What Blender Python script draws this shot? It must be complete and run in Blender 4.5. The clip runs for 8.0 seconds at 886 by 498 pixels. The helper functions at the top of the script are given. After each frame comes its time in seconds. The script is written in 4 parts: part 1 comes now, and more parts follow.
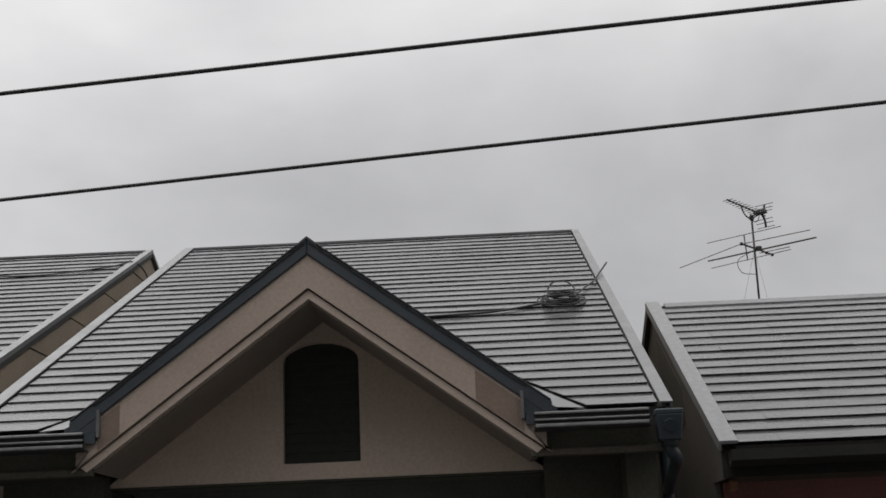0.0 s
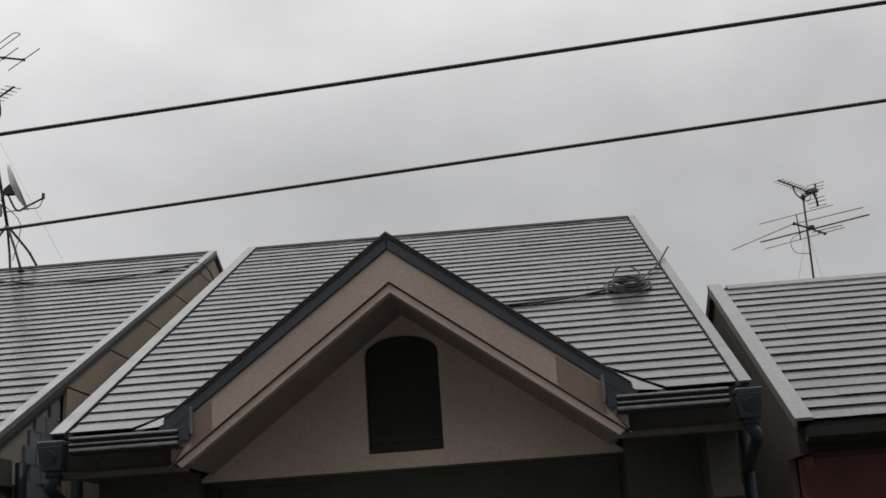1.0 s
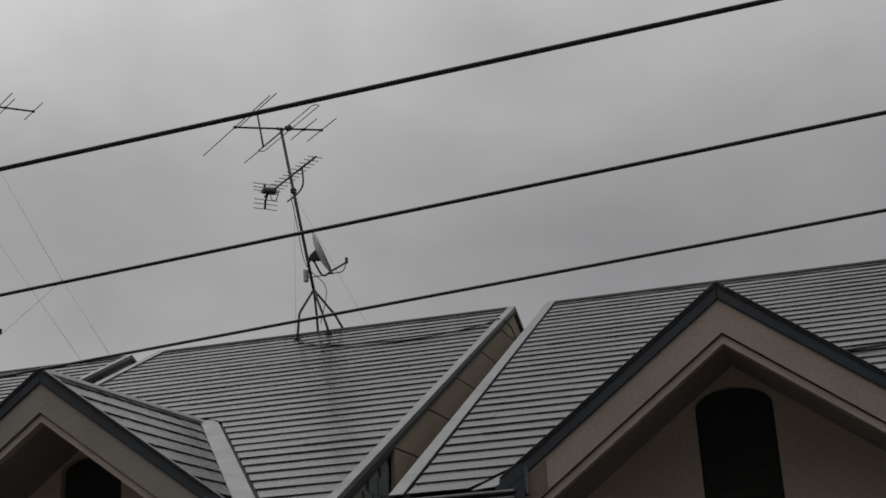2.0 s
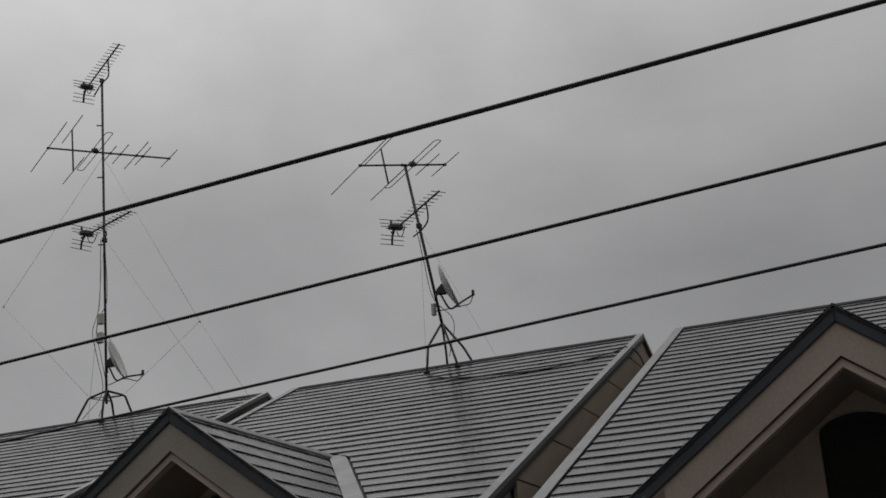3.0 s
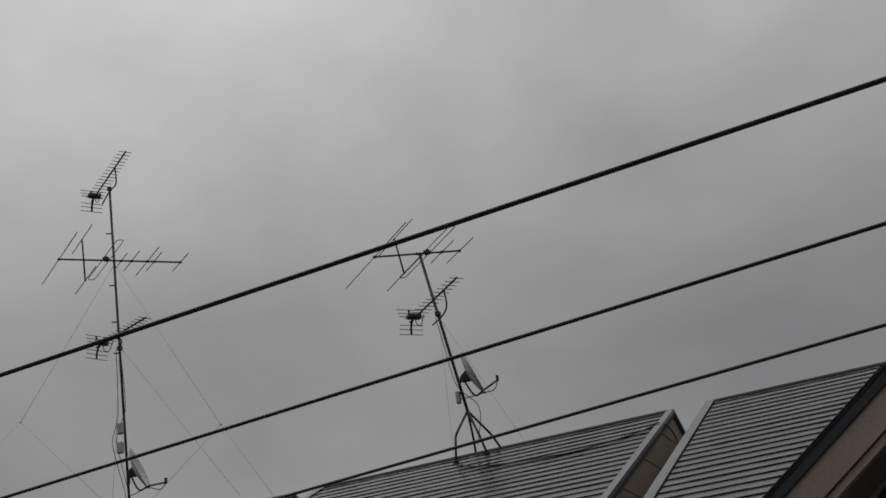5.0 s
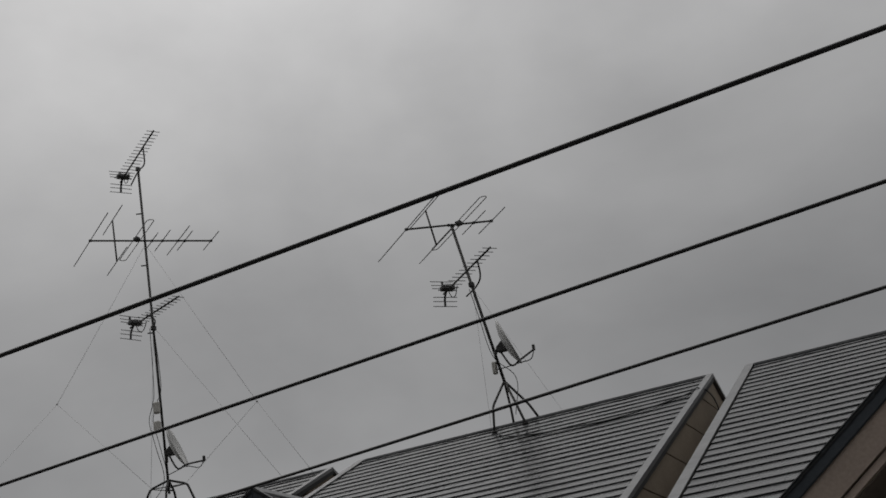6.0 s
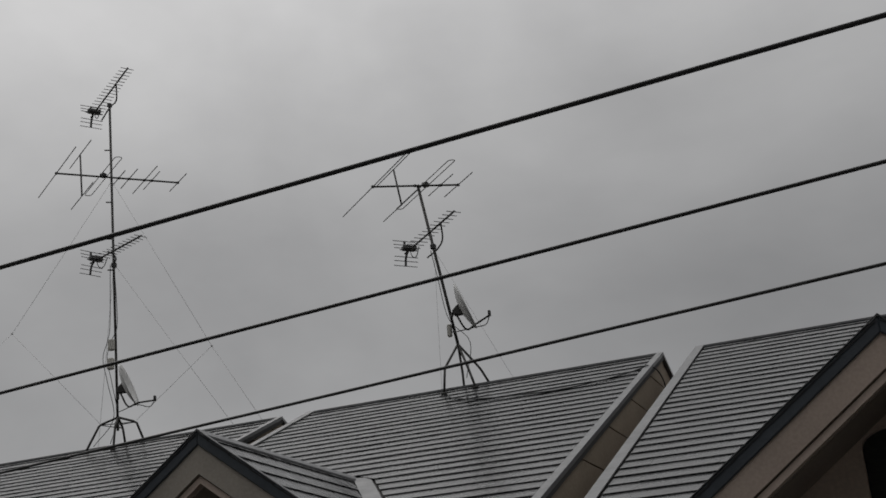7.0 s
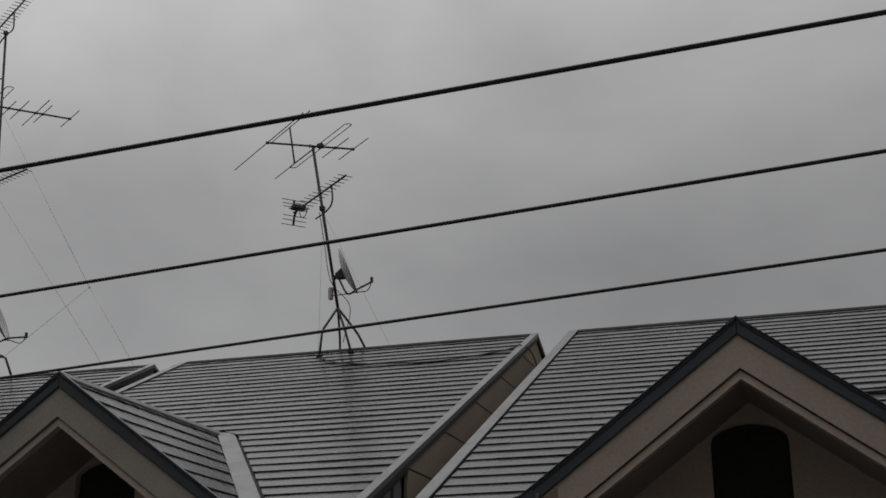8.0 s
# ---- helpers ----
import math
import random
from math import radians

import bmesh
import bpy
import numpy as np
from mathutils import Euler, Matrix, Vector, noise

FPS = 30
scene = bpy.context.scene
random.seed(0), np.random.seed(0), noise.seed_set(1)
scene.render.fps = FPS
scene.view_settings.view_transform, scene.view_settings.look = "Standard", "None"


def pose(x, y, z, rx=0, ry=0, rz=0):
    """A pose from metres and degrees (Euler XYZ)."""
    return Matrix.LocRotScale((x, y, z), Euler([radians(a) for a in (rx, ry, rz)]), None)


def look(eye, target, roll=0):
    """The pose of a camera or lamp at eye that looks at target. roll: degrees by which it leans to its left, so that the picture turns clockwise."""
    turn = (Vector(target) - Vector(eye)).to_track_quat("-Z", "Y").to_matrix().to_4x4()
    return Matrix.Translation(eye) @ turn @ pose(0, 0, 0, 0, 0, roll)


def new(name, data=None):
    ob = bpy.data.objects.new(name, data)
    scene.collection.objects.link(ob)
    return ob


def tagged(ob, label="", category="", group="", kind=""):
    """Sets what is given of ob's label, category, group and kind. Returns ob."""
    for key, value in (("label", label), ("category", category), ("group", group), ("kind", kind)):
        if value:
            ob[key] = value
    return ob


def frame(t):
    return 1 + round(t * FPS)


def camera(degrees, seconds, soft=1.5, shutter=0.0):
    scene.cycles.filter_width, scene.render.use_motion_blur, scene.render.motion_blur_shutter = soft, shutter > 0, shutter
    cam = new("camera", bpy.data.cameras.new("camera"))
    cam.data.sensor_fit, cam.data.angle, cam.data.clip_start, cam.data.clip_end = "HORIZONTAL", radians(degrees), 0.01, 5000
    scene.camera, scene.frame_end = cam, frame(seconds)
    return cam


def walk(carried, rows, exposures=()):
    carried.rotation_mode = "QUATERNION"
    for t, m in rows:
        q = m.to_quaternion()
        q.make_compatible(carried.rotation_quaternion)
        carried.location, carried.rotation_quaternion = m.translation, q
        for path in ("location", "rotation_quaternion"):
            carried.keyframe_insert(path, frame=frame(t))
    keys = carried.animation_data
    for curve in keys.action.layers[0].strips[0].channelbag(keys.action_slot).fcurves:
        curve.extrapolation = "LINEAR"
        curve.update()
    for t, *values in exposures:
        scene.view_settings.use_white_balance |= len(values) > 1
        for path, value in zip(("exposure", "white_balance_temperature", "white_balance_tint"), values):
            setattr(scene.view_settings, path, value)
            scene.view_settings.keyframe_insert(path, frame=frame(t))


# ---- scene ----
# ---------------- camera and walk ----------------
cam = camera(37.5, 8.0, soft=1.65)
# seconds, eye, heading left of north, tilt up, roll
PATH = [
    (0, (-0.010, 0.036, 5.306), 1.54, 14.22, 2.39),
    (0.2, (-0.016, -0.012, 5.301), 1.36, 13.38, 2.44),
    (0.5, (-0.054, -0.060, 5.288), 1.25, 12.91, 2.98),
    (0.7, (-0.130, -0.093, 5.291), 1.38, 13.15, 3.57),
    (1, (-0.223, -0.128, 5.279), 3.16, 13.93, 4.03),
    (1.3, (-0.297, -0.099, 5.291), 6.22, 14.76, 4.05),
    (1.5, (-0.379, -0.088, 5.300), 9.27, 15.46, 4.09),
    (1.8, (-0.519, -0.082, 5.335), 12.66, 16.29, 3.80),
    (2, (-0.567, -0.099, 5.347), 14.87, 16.88, 3.56),
    (2.2, (-0.571, -0.111, 5.352), 16.82, 17.33, 3.43),
    (3.3, (-0.324, -0.081, 5.333), 21.75, 18.84, 3.65),
    (3.5, (-0.316, -0.090, 5.364), 21.13, 19.16, 4.03),
    (3.8, (-0.296, -0.172, 5.340), 20.31, 20.07, 4.53),
    (4, (-0.322, -0.175, 5.341), 19.89, 20.78, 4.98),
    (4.2, (-0.373, -0.208, 5.323), 19.94, 21.59, 5.22),
    (4.5, (-0.409, -0.077, 5.365), 20.84, 22.32, 5.79),
    (4.7, (-0.476, -0.049, 5.380), 20.90, 22.48, 6.51),
    (5.8, (-0.795, -0.127, 5.316), 21.57, 21.93, 8.55),
    (6, (-0.732, -0.018, 5.351), 22.14, 21.62, 8.40),
    (6.3, (-0.778, -0.044, 5.328), 22.03, 20.55, 7.91),
    (6.5, (-0.787, -0.117, 5.307), 21.62, 20.08, 7.58),
    (6.8, (-0.665, -0.082, 5.341), 21.32, 19.86, 5.80),
    (7, (-0.641, -0.069, 5.326), 20.92, 19.73, 4.41),
    (7.2, (-0.591, -0.013, 5.343), 20.53, 19.52, 3.20),
    (7.5, (-0.593, -0.061, 5.330), 19.51, 19.13, 1.81),
    (7.7, (-0.588, -0.017, 5.346), 18.47, 18.50, 1.18),
    (8, (-0.516, -0.092, 5.331), 16.26, 18.00, 0.61),
]


def aim(eye, heading, tilt, roll):
    """A camera pose from heading and tilt in degrees; a positive roll lifts the right side of the picture."""
    return Matrix.Translation(eye) @ Euler((radians(90 + tilt), 0, radians(heading))).to_matrix().to_4x4() @ pose(0, 0, 0, 0, 0, -roll)


walk(cam, [(t, aim(eye, heading, tilt, roll)) for t, eye, heading, tilt, roll in PATH],
     exposures=[(0.0, -0.1), (0.5, -0.05), (0.7, 0.02), (1.0, -0.1), (1.3, 0.05), (1.4, 0.08), (1.5, -0.03), (1.65, -0.25), (1.8, -0.55), (2.0, -0.93), (2.2, -1.17), (3.3, -1.04), (3.5, -1.06), (4.0, -1.24), (4.5, -1.34), (6.0, -1.25), (6.5, -1.42), (6.8, -1.14), (7.0, -1.1), (7.5, -1.13), (8.0, -1.14)])

# ---------------- world and sun ----------------
SUN_EL, SUN_ROT = radians(50), radians(-48)
world = bpy.data.worlds.new("overcast_sky")
scene.world = world
world.use_nodes = True
wn, wl = world.node_tree.nodes, world.node_tree.links
wn.clear()
w_out, w_bg = wn.new("ShaderNodeOutputWorld"), wn.new("ShaderNodeBackground")
w_sky = wn.new("ShaderNodeTexSky")
w_sky.sky_type, w_sky.sun_disc, w_sky.sun_elevation, w_sky.sun_rotation = "NISHITA", False, SUN_EL, SUN_ROT
w_co = wn.new("ShaderNodeTexCoord")
w_map = wn.new("ShaderNodeMapping")
w_map.inputs["Scale"].default_value = (1.0, 1.0, 1.6)
w_n1, w_n2 = wn.new("ShaderNodeTexNoise"), wn.new("ShaderNodeTexNoise")
w_n1.inputs["Scale"].default_value, w_n1.inputs["Detail"].default_value, w_n1.inputs["Roughness"].default_value = 2.6, 6, 0.5
w_n1.inputs["Distortion"].default_value = 0.4
w_n2.inputs["Scale"].default_value, w_n2.inputs["Detail"].default_value = 7.0, 5
w_add = wn.new("ShaderNodeMath")
w_add.operation, w_add.inputs[1].default_value = "MULTIPLY_ADD", 0.5
w_ramp = wn.new("ShaderNodeValToRGB")
w_ramp.color_ramp.elements[0].position, w_ramp.color_ramp.elements[0].color = 0.53, (0.492, 0.488, 0.487, 1)
w_ramp.color_ramp.elements[1].position, w_ramp.color_ramp.elements[1].color = 0.97, (0.668, 0.663, 0.66, 1)
w_sep = wn.new("ShaderNodeSeparateXYZ")
w_el = wn.new("ShaderNodeMapRange")
w_el.interpolation_type = "SMOOTHSTEP"
w_el.inputs["From Min"].default_value, w_el.inputs["From Max"].default_value = 0.26, 0.85
w_el.inputs["To Min"].default_value, w_el.inputs["To Max"].default_value = 0.89, 2.9
w_mul = wn.new("ShaderNodeMix")
w_mul.data_type, w_mul.blend_type = "RGBA", "MULTIPLY"
w_mul.inputs["Factor"].default_value = 1.0
w_mix = wn.new("ShaderNodeMix")
w_mix.data_type = "RGBA"
w_mix.inputs["Factor"].default_value = 0.006
wl.new(w_co.outputs["Generated"], w_map.inputs["Vector"])
wl.new(w_map.outputs["Vector"], w_n1.inputs["Vector"])
wl.new(w_map.outputs["Vector"], w_n2.inputs["Vector"])
wl.new(w_n2.outputs["Fac"], w_add.inputs[0])
wl.new(w_n1.outputs["Fac"], w_add.inputs[2])
wl.new(w_add.outputs["Value"], w_ramp.inputs["Fac"])
wl.new(w_co.outputs["Generated"], w_sep.inputs["Vector"])
wl.new(w_sep.outputs["Z"], w_el.inputs["Value"])
w_side = wn.new("ShaderNodeMapRange")
w_side.interpolation_type = "SMOOTHSTEP"
w_side.inputs["From Min"].default_value, w_side.inputs["From Max"].default_value = -0.5, -0.05
w_side.inputs["To Min"].default_value, w_side.inputs["To Max"].default_value = 1.29, 0.99
wl.new(w_sep.outputs["X"], w_side.inputs["Value"])
w_both = wn.new("ShaderNodeMath")
w_both.operation = "MULTIPLY"
wl.new(w_el.outputs["Result"], w_both.inputs[0])
wl.new(w_side.outputs["Result"], w_both.inputs[1])
wl.new(w_ramp.outputs["Color"], w_mul.inputs["A"])
wl.new(w_both.outputs["Value"], w_mul.inputs["B"])
wl.new(w_mul.outputs["Result"], w_mix.inputs["A"])
wl.new(w_sky.outputs["Color"], w_mix.inputs["B"])
wl.new(w_mix.outputs["Result"], w_bg.inputs["Color"])
w_bg.inputs["Strength"].default_value = 1.0
wl.new(w_bg.outputs["Background"], w_out.inputs["Surface"])

sun_data = bpy.data.lights.new("sun", "SUN")
sun_data.energy, sun_data.angle, sun_data.color = 0.5, radians(40), (1.0, 0.97, 0.93)
sun = new("sun", sun_data)
sun.matrix_world = look((-45, 50, 75), (0, 10, 0))


# ---------------- materials ----------------
def material(name, base, rough=0.6, metal=0.0, vary=0.12, grain=40.0, blotch=3.0, bump=0.15, spec=0.5, per_piece=0.0, streak=0.0, stretch=1.0):
    """A surface with blotches and grain, both in real size, and relief from the grain. Returns the material and its nodes."""
    m = bpy.data.materials.new(name)
    m.use_nodes = True
    n, l = m.node_tree.nodes, m.node_tree.links
    b = n["Principled BSDF"]
    b.inputs["Metallic"].default_value = metal
    b.inputs["Specular IOR Level"].default_value = spec
    geo = n.new("ShaderNodeNewGeometry")
    big, small = n.new("ShaderNodeTexNoise"), n.new("ShaderNodeTexNoise")
    big.inputs["Scale"].default_value, big.inputs["Detail"].default_value = blotch, 4
    small.inputs["Scale"].default_value, small.inputs["Detail"].default_value = grain, 6
    fine = n.new("ShaderNodeMapping")
    fine.inputs["Scale"].default_value = (stretch, 1.0, 1.0)
    l.new(geo.outputs["Position"], fine.inputs["Vector"])
    l.new(fine.outputs["Vector"], small.inputs["Vector"])
    if streak:
        mp = n.new("ShaderNodeMapping")
        mp.inputs["Scale"].default_value = (1.0, streak, streak)
        l.new(geo.outputs["Position"], mp.inputs["Vector"])
        l.new(mp.outputs["Vector"], big.inputs["Vector"])
    else:
        l.new(geo.outputs["Position"], big.inputs["Vector"])
    total = n.new("ShaderNodeMath")
    total.operation = "ADD"
    l.new(big.outputs["Fac"], total.inputs[0])
    l.new(small.outputs["Fac"], total.inputs[1])
    last = total
    if per_piece:
        info = n.new("ShaderNodeObjectInfo")
        more = n.new("ShaderNodeMath")
        more.operation, more.inputs[1].default_value = "MULTIPLY_ADD", per_piece
        l.new(info.outputs["Random"], more.inputs[0])
        l.new(total.outputs["Value"], more.inputs[2])
        last = more
    rng = n.new("ShaderNodeMapRange")
    rng.inputs["From Min"].default_value, rng.inputs["From Max"].default_value = 0.55, 1.45 + per_piece
    rng.inputs["To Min"].default_value, rng.inputs["To Max"].default_value = 1 - 2 * vary, 1 + 2 * vary
    l.new(last.outputs["Value"], rng.inputs["Value"])
    mul = n.new("ShaderNodeMix")
    mul.data_type, mul.blend_type = "RGBA", "MULTIPLY"
    mul.inputs["Factor"].default_value = 1.0
    mul.inputs["A"].default_value = (*base, 1)
    l.new(rng.outputs["Result"], mul.inputs["B"])
    l.new(mul.outputs["Result"], b.inputs["Base Color"])
    rr = n.new("ShaderNodeMapRange")
    rr.inputs["From Min"].default_value, rr.inputs["From Max"].default_value = 0.3, 0.7
    rr.inputs["To Min"].default_value, rr.inputs["To Max"].default_value = max(0.05, rough - 0.1), min(1.0, rough + 0.1)
    l.new(big.outputs["Fac"], rr.inputs["Value"])
    l.new(rr.outputs["Result"], b.inputs["Roughness"])
    if bump:
        bm_node = n.new("ShaderNodeBump")
        bm_node.inputs["Strength"].default_value, bm_node.inputs["Distance"].default_value = bump, 0.004
        l.new(small.outputs["Fac"], bm_node.inputs["Height"])
        l.new(bm_node.outputs["Normal"], b.inputs["Normal"])
    return m


SLATE = material("weathered_slate", (0.07, 0.071, 0.073), rough=0.25, vary=0.17, grain=34, blotch=3.0, bump=0.25, spec=0.3, per_piece=0.14, streak=3.0, stretch=0.3)
# slate darkened for its edges: the shadow line under each course, put into the colour
SHADED_SLATE_EDGE = material("shaded_slate_edge", (0.03, 0.03, 0.031), rough=0.85, vary=0.2, grain=60, bump=0.3, spec=0.2)
DECK = material("roof_underlay", (0.05, 0.047, 0.045), rough=0.9)
FLASHING = material("galvanised_flashing", (0.14, 0.142, 0.146), rough=0.45, metal=0.15, vary=0.12, grain=25, blotch=5, bump=0.08)
GREY_FLASHING = material("dulled_flashing", (0.20, 0.202, 0.205), rough=0.5, metal=0.1, vary=0.15, grain=25, blotch=5, bump=0.08)
BLUE_TRIM = material("slate_blue_painted_steel", (0.04, 0.049, 0.06), rough=0.5, vary=0.12, grain=50, bump=0.06)
STUCCO = material("brown_stucco", (0.40, 0.328, 0.28), rough=0.9, vary=0.10, grain=55, blotch=2.5, bump=0.25, spec=0.2)
GREY_STUCCO = material("grey_beige_stucco", (0.31, 0.284, 0.25), rough=0.9, vary=0.10, grain=55, blotch=2.5, bump=0.25, spec=0.2)
MOULDING = material("pale_brown_moulding", (0.50, 0.412, 0.355), rough=0.85, vary=0.12, grain=80, bump=0.3, spec=0.2)
WALL_BEIGE = material("beige_brown_render", (0.58, 0.48, 0.405), rough=0.92, vary=0.10, grain=55, blotch=1.6, bump=0.25, spec=0.2)
SIDING = material("tan_siding_board", (0.30, 0.247, 0.19), rough=0.8, vary=0.14, grain=45, blotch=2.0, bump=0.2, spec=0.25, per_piece=0.25)
SHINGLE = material("blue_grey_wall_shingle", (0.16, 0.175, 0.185), rough=0.8, vary=0.18, grain=50, bump=0.3, per_piece=0.3)
PALE_WALL = material("grey_render", (0.20, 0.197, 0.19), rough=0.9, vary=0.06, grain=60, blotch=0.8, bump=0.3, spec=0.2)
DARK_WALL = material("dark_brown_siding", (0.085, 0.085, 0.07), rough=0.85, vary=0.15, grain=60, bump=0.3, spec=0.2)
EAVE_BROWN = material("dull_brown_eave", (0.085, 0.076, 0.062), rough=0.85, vary=0.15, grain=60, bump=0.2, spec=0.2)
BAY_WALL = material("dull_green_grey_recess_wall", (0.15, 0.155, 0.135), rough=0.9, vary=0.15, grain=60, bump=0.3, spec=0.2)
SOFFIT = material("brown_soffit_board", (0.28, 0.238, 0.205), rough=0.85, vary=0.1, grain=60, bump=0.2, spec=0.2)
LOUVRE = material("dark_vent_louvre", (0.045, 0.048, 0.045), rough=0.7, vary=0.1, bump=0.1, spec=0.2)
GUTTER = material("grey_pvc_gutter", (0.035, 0.035, 0.037), rough=0.5, vary=0.15, grain=30, bump=0.08)
RIB = material("pale_gutter_rib", (0.20, 0.20, 0.20), rough=0.4, vary=0.2, grain=20, bump=0.05)
RIDGE = material("dark_ridge_steel", (0.025, 0.026, 0.028), rough=0.85, vary=0.15, grain=30, bump=0.1, spec=0.15)
NAVY = material("navy_blue_pvc", (0.016, 0.024, 0.031), rough=0.5, vary=0.15, grain=30, bump=0.06)
QUOIN = material("greyed_brick", (0.065, 0.053, 0.049), rough=0.9, vary=0.2, grain=60, bump=0.5, per_piece=0.3)
RED_WALL = material("dull_red_brown_wall", (0.27, 0.13, 0.115), rough=0.85, vary=0.15, grain=70, blotch=1.2, bump=0.4, spec=0.2)
GREY_WALL = material("grey_brown_gable_wall", (0.12, 0.112, 0.10), rough=0.9, vary=0.2, grain=60, blotch=2, bump=0.4, spec=0.2)
VERGE_BOARD = material("dark_grey_verge_board", (0.05, 0.05, 0.049), rough=0.75, vary=0.15, grain=40, bump=0.1, spec=0.3)
DARK_FASCIA = material("black_brown_fascia", (0.03, 0.03, 0.028), rough=0.9, vary=0.15, bump=0.1, spec=0.15)
CLAY = material("orange_brown_bracket", (0.32, 0.15, 0.09), rough=0.8, vary=0.15)
CABLE = material("black_cable_sheath", (0.035, 0.035, 0.037), rough=0.5, vary=0.15, grain=60, bump=0.1)
COAX = material("dark_coax_cable", (0.022, 0.023, 0.024), rough=0.75, vary=0.2, bump=0.05)
MAST = material("weathered_steel_mast", (0.034, 0.033, 0.031), rough=0.65, metal=0.1, vary=0.25, grain=20, blotch=6, bump=0.1)
ALU = material("dull_aluminium_rod", (0.13, 0.13, 0.132), rough=0.5, metal=0.7, vary=0.15, grain=30, bump=0.05)
RUST = material("rusted_aluminium_rod", (0.20, 0.152, 0.155), rough=0.7, metal=0.4, vary=0.25, grain=30, bump=0.1)
CLAMP = material("black_plastic_clamp", (0.02, 0.02, 0.02), rough=0.5, vary=0.1, bump=0.05)
DISH = material("off_white_dish", (0.50, 0.50, 0.49), rough=0.45, vary=0.08, grain=20, bump=0.03)
BOX = material("cream_plastic_box", (0.40, 0.39, 0.36), rough=0.55, vary=0.1, bump=0.05)
GUY = material("thin_guy_wire", (0.42, 0.42, 0.42), rough=0.6, metal=0.2, vary=0.1, bump=0.0)
ASPHALT = material("wet_asphalt", (0.06, 0.06, 0.061), rough=0.6, vary=0.2, grain=60, blotch=0.6, bump=0.6)
EARTH = material("grey_gravelly_ground", (0.19, 0.18, 0.165), rough=0.9, vary=0.2, grain=25, blotch=0.4, bump=0.6)


# ---------------- mesh helpers ----------------
def part(name, bm, mat, parent=None, label=""):
    """Links a bmesh as one mesh object under its thing, in the thing's own coordinates. mat may be a list of slots."""
    bmesh.ops.recalc_face_normals(bm, faces=bm.faces)
    me = bpy.data.meshes.new(name)
    bm.to_mesh(me)
    bm.free()
    for one in mat if isinstance(mat, (list, tuple)) else [mat]:
        me.materials.append(one)
    ob = new(name, me)
    ob.parent = parent
    return tagged(ob, label)


def thing(name, at, label, category, group="", kind=""):
    ob = new(name)
    ob.location = at
    ob.empty_display_size = 0.2
    return tagged(ob, label, category, group, kind)


def solid(bm, loop, sweep, smooth=False):
    """A prism: a flat loop of points swept along a vector."""
    s = Vector(sweep)
    a = [bm.verts.new(p) for p in loop]
    b = [bm.verts.new(Vector(p) + s) for p in loop]
    n = len(a)
    bm.faces.new(a)
    bm.faces.new(b[::-1])
    for i in range(n):
        f = bm.faces.new((a[i], b[i], b[(i + 1) % n], a[(i + 1) % n]))
        f.smooth = smooth
    return bm


def block(bm, x0, x1, y0, y1, z0, z1):
    return solid(bm, [(x0, y0, z0), (x1, y0, z0), (x1, y1, z0), (x0, y1, z0)], (0, 0, z1 - z0))


def bevelled(bm, width):
    bmesh.ops.bevel(bm, geom=list(bm.edges), offset=width, segments=1, affect="EDGES")
    return bm


def tube(bm, points, r, sides=8, r_end=None, closed=False):
    """A round bar along a polyline, tapering to r_end."""
    pts = [Vector(p) for p in points]
    count = len(pts)
    rings, up = [], None
    for i, p in enumerate(pts):
        a = pts[(i - 1) % count] if closed or i else p
        b = pts[(i + 1) % count] if closed or i < count - 1 else p
        d = (b - a).normalized()
        if up is None:
            up = d.orthogonal().normalized()
        up = (up - d * up.dot(d)).normalized()
        side = d.cross(up)
        rad = r if r_end is None else r + (r_end - r) * i / max(1, count - 1)
        rings.append([bm.verts.new(p + rad * (math.cos(q) * up + math.sin(q) * side)) for q in (2 * math.pi * k / sides for k in range(sides))])
    for i in range(count if closed else count - 1):
        for k in range(sides):
            f = bm.faces.new((rings[i][k], rings[i][(k + 1) % sides], rings[(i + 1) % count][(k + 1) % sides], rings[(i + 1) % count][k]))
            f.smooth = True
    if not closed:
        bm.faces.new(rings[0][::-1])
        bm.faces.new(rings[-1])
    return bm


def smooth_line(points, steps=6):
    """A soft curve through the given points (Catmull-Rom)."""
    p = [Vector(q) for q in points]
    p = [p[0] * 2 - p[1]] + p + [p[-1] * 2 - p[-2]]
    out = []
    for i in range(1, len(p) - 2):
        for s in range(steps):
            t = s / steps
            out.append(0.5 * (2 * p[i] + (p[i + 1] - p[i - 1]) * t + (2 * p[i - 1] - 5 * p[i] + 4 * p[i + 1] - p[i + 2]) * t * t
                              + (3 * p[i] - p[i - 1] - 3 * p[i + 1] + p[i + 2]) * t ** 3))
    return out + [p[-2]]


B = bmesh.new

# ---------------- ground ----------------
bm = B()
block(bm, -2500, 2500, -2500, 2500, -0.3, 0.0)
tagged(part("ground", bm, EARTH), "grey gravelly ground round the row of houses", "ground", kind="structure")
bm = B()
block(bm, -120, 120, 0.9, 5.4, 0.004, 0.03)
tagged(part("road", bm, ASPHALT), "narrow wet asphalt street in front of the houses", "road", kind="structure")

# added out of view behind the camera; its height sets the shade under the gables
bm = B()
block(bm, -40, 40, -1.9, -1.7, 0, 12.6)
tagged(part("unseen_sky_blocker", bm, PALE_WALL), "unseen plain grey wall added to block the low southern sky", "wall", kind="structure")

bm = B()
block(bm, -6, 6, -1.7, 0.45, 3.55, 3.72)
tagged(part("floor", bm, PALE_WALL), "plain concrete balcony floor across the street", "floor", kind="structure")

# ---------------- slates ----------------
COURSE, SLATE_W = 0.182, 0.91
rand = random.Random(7)
FULL = {}


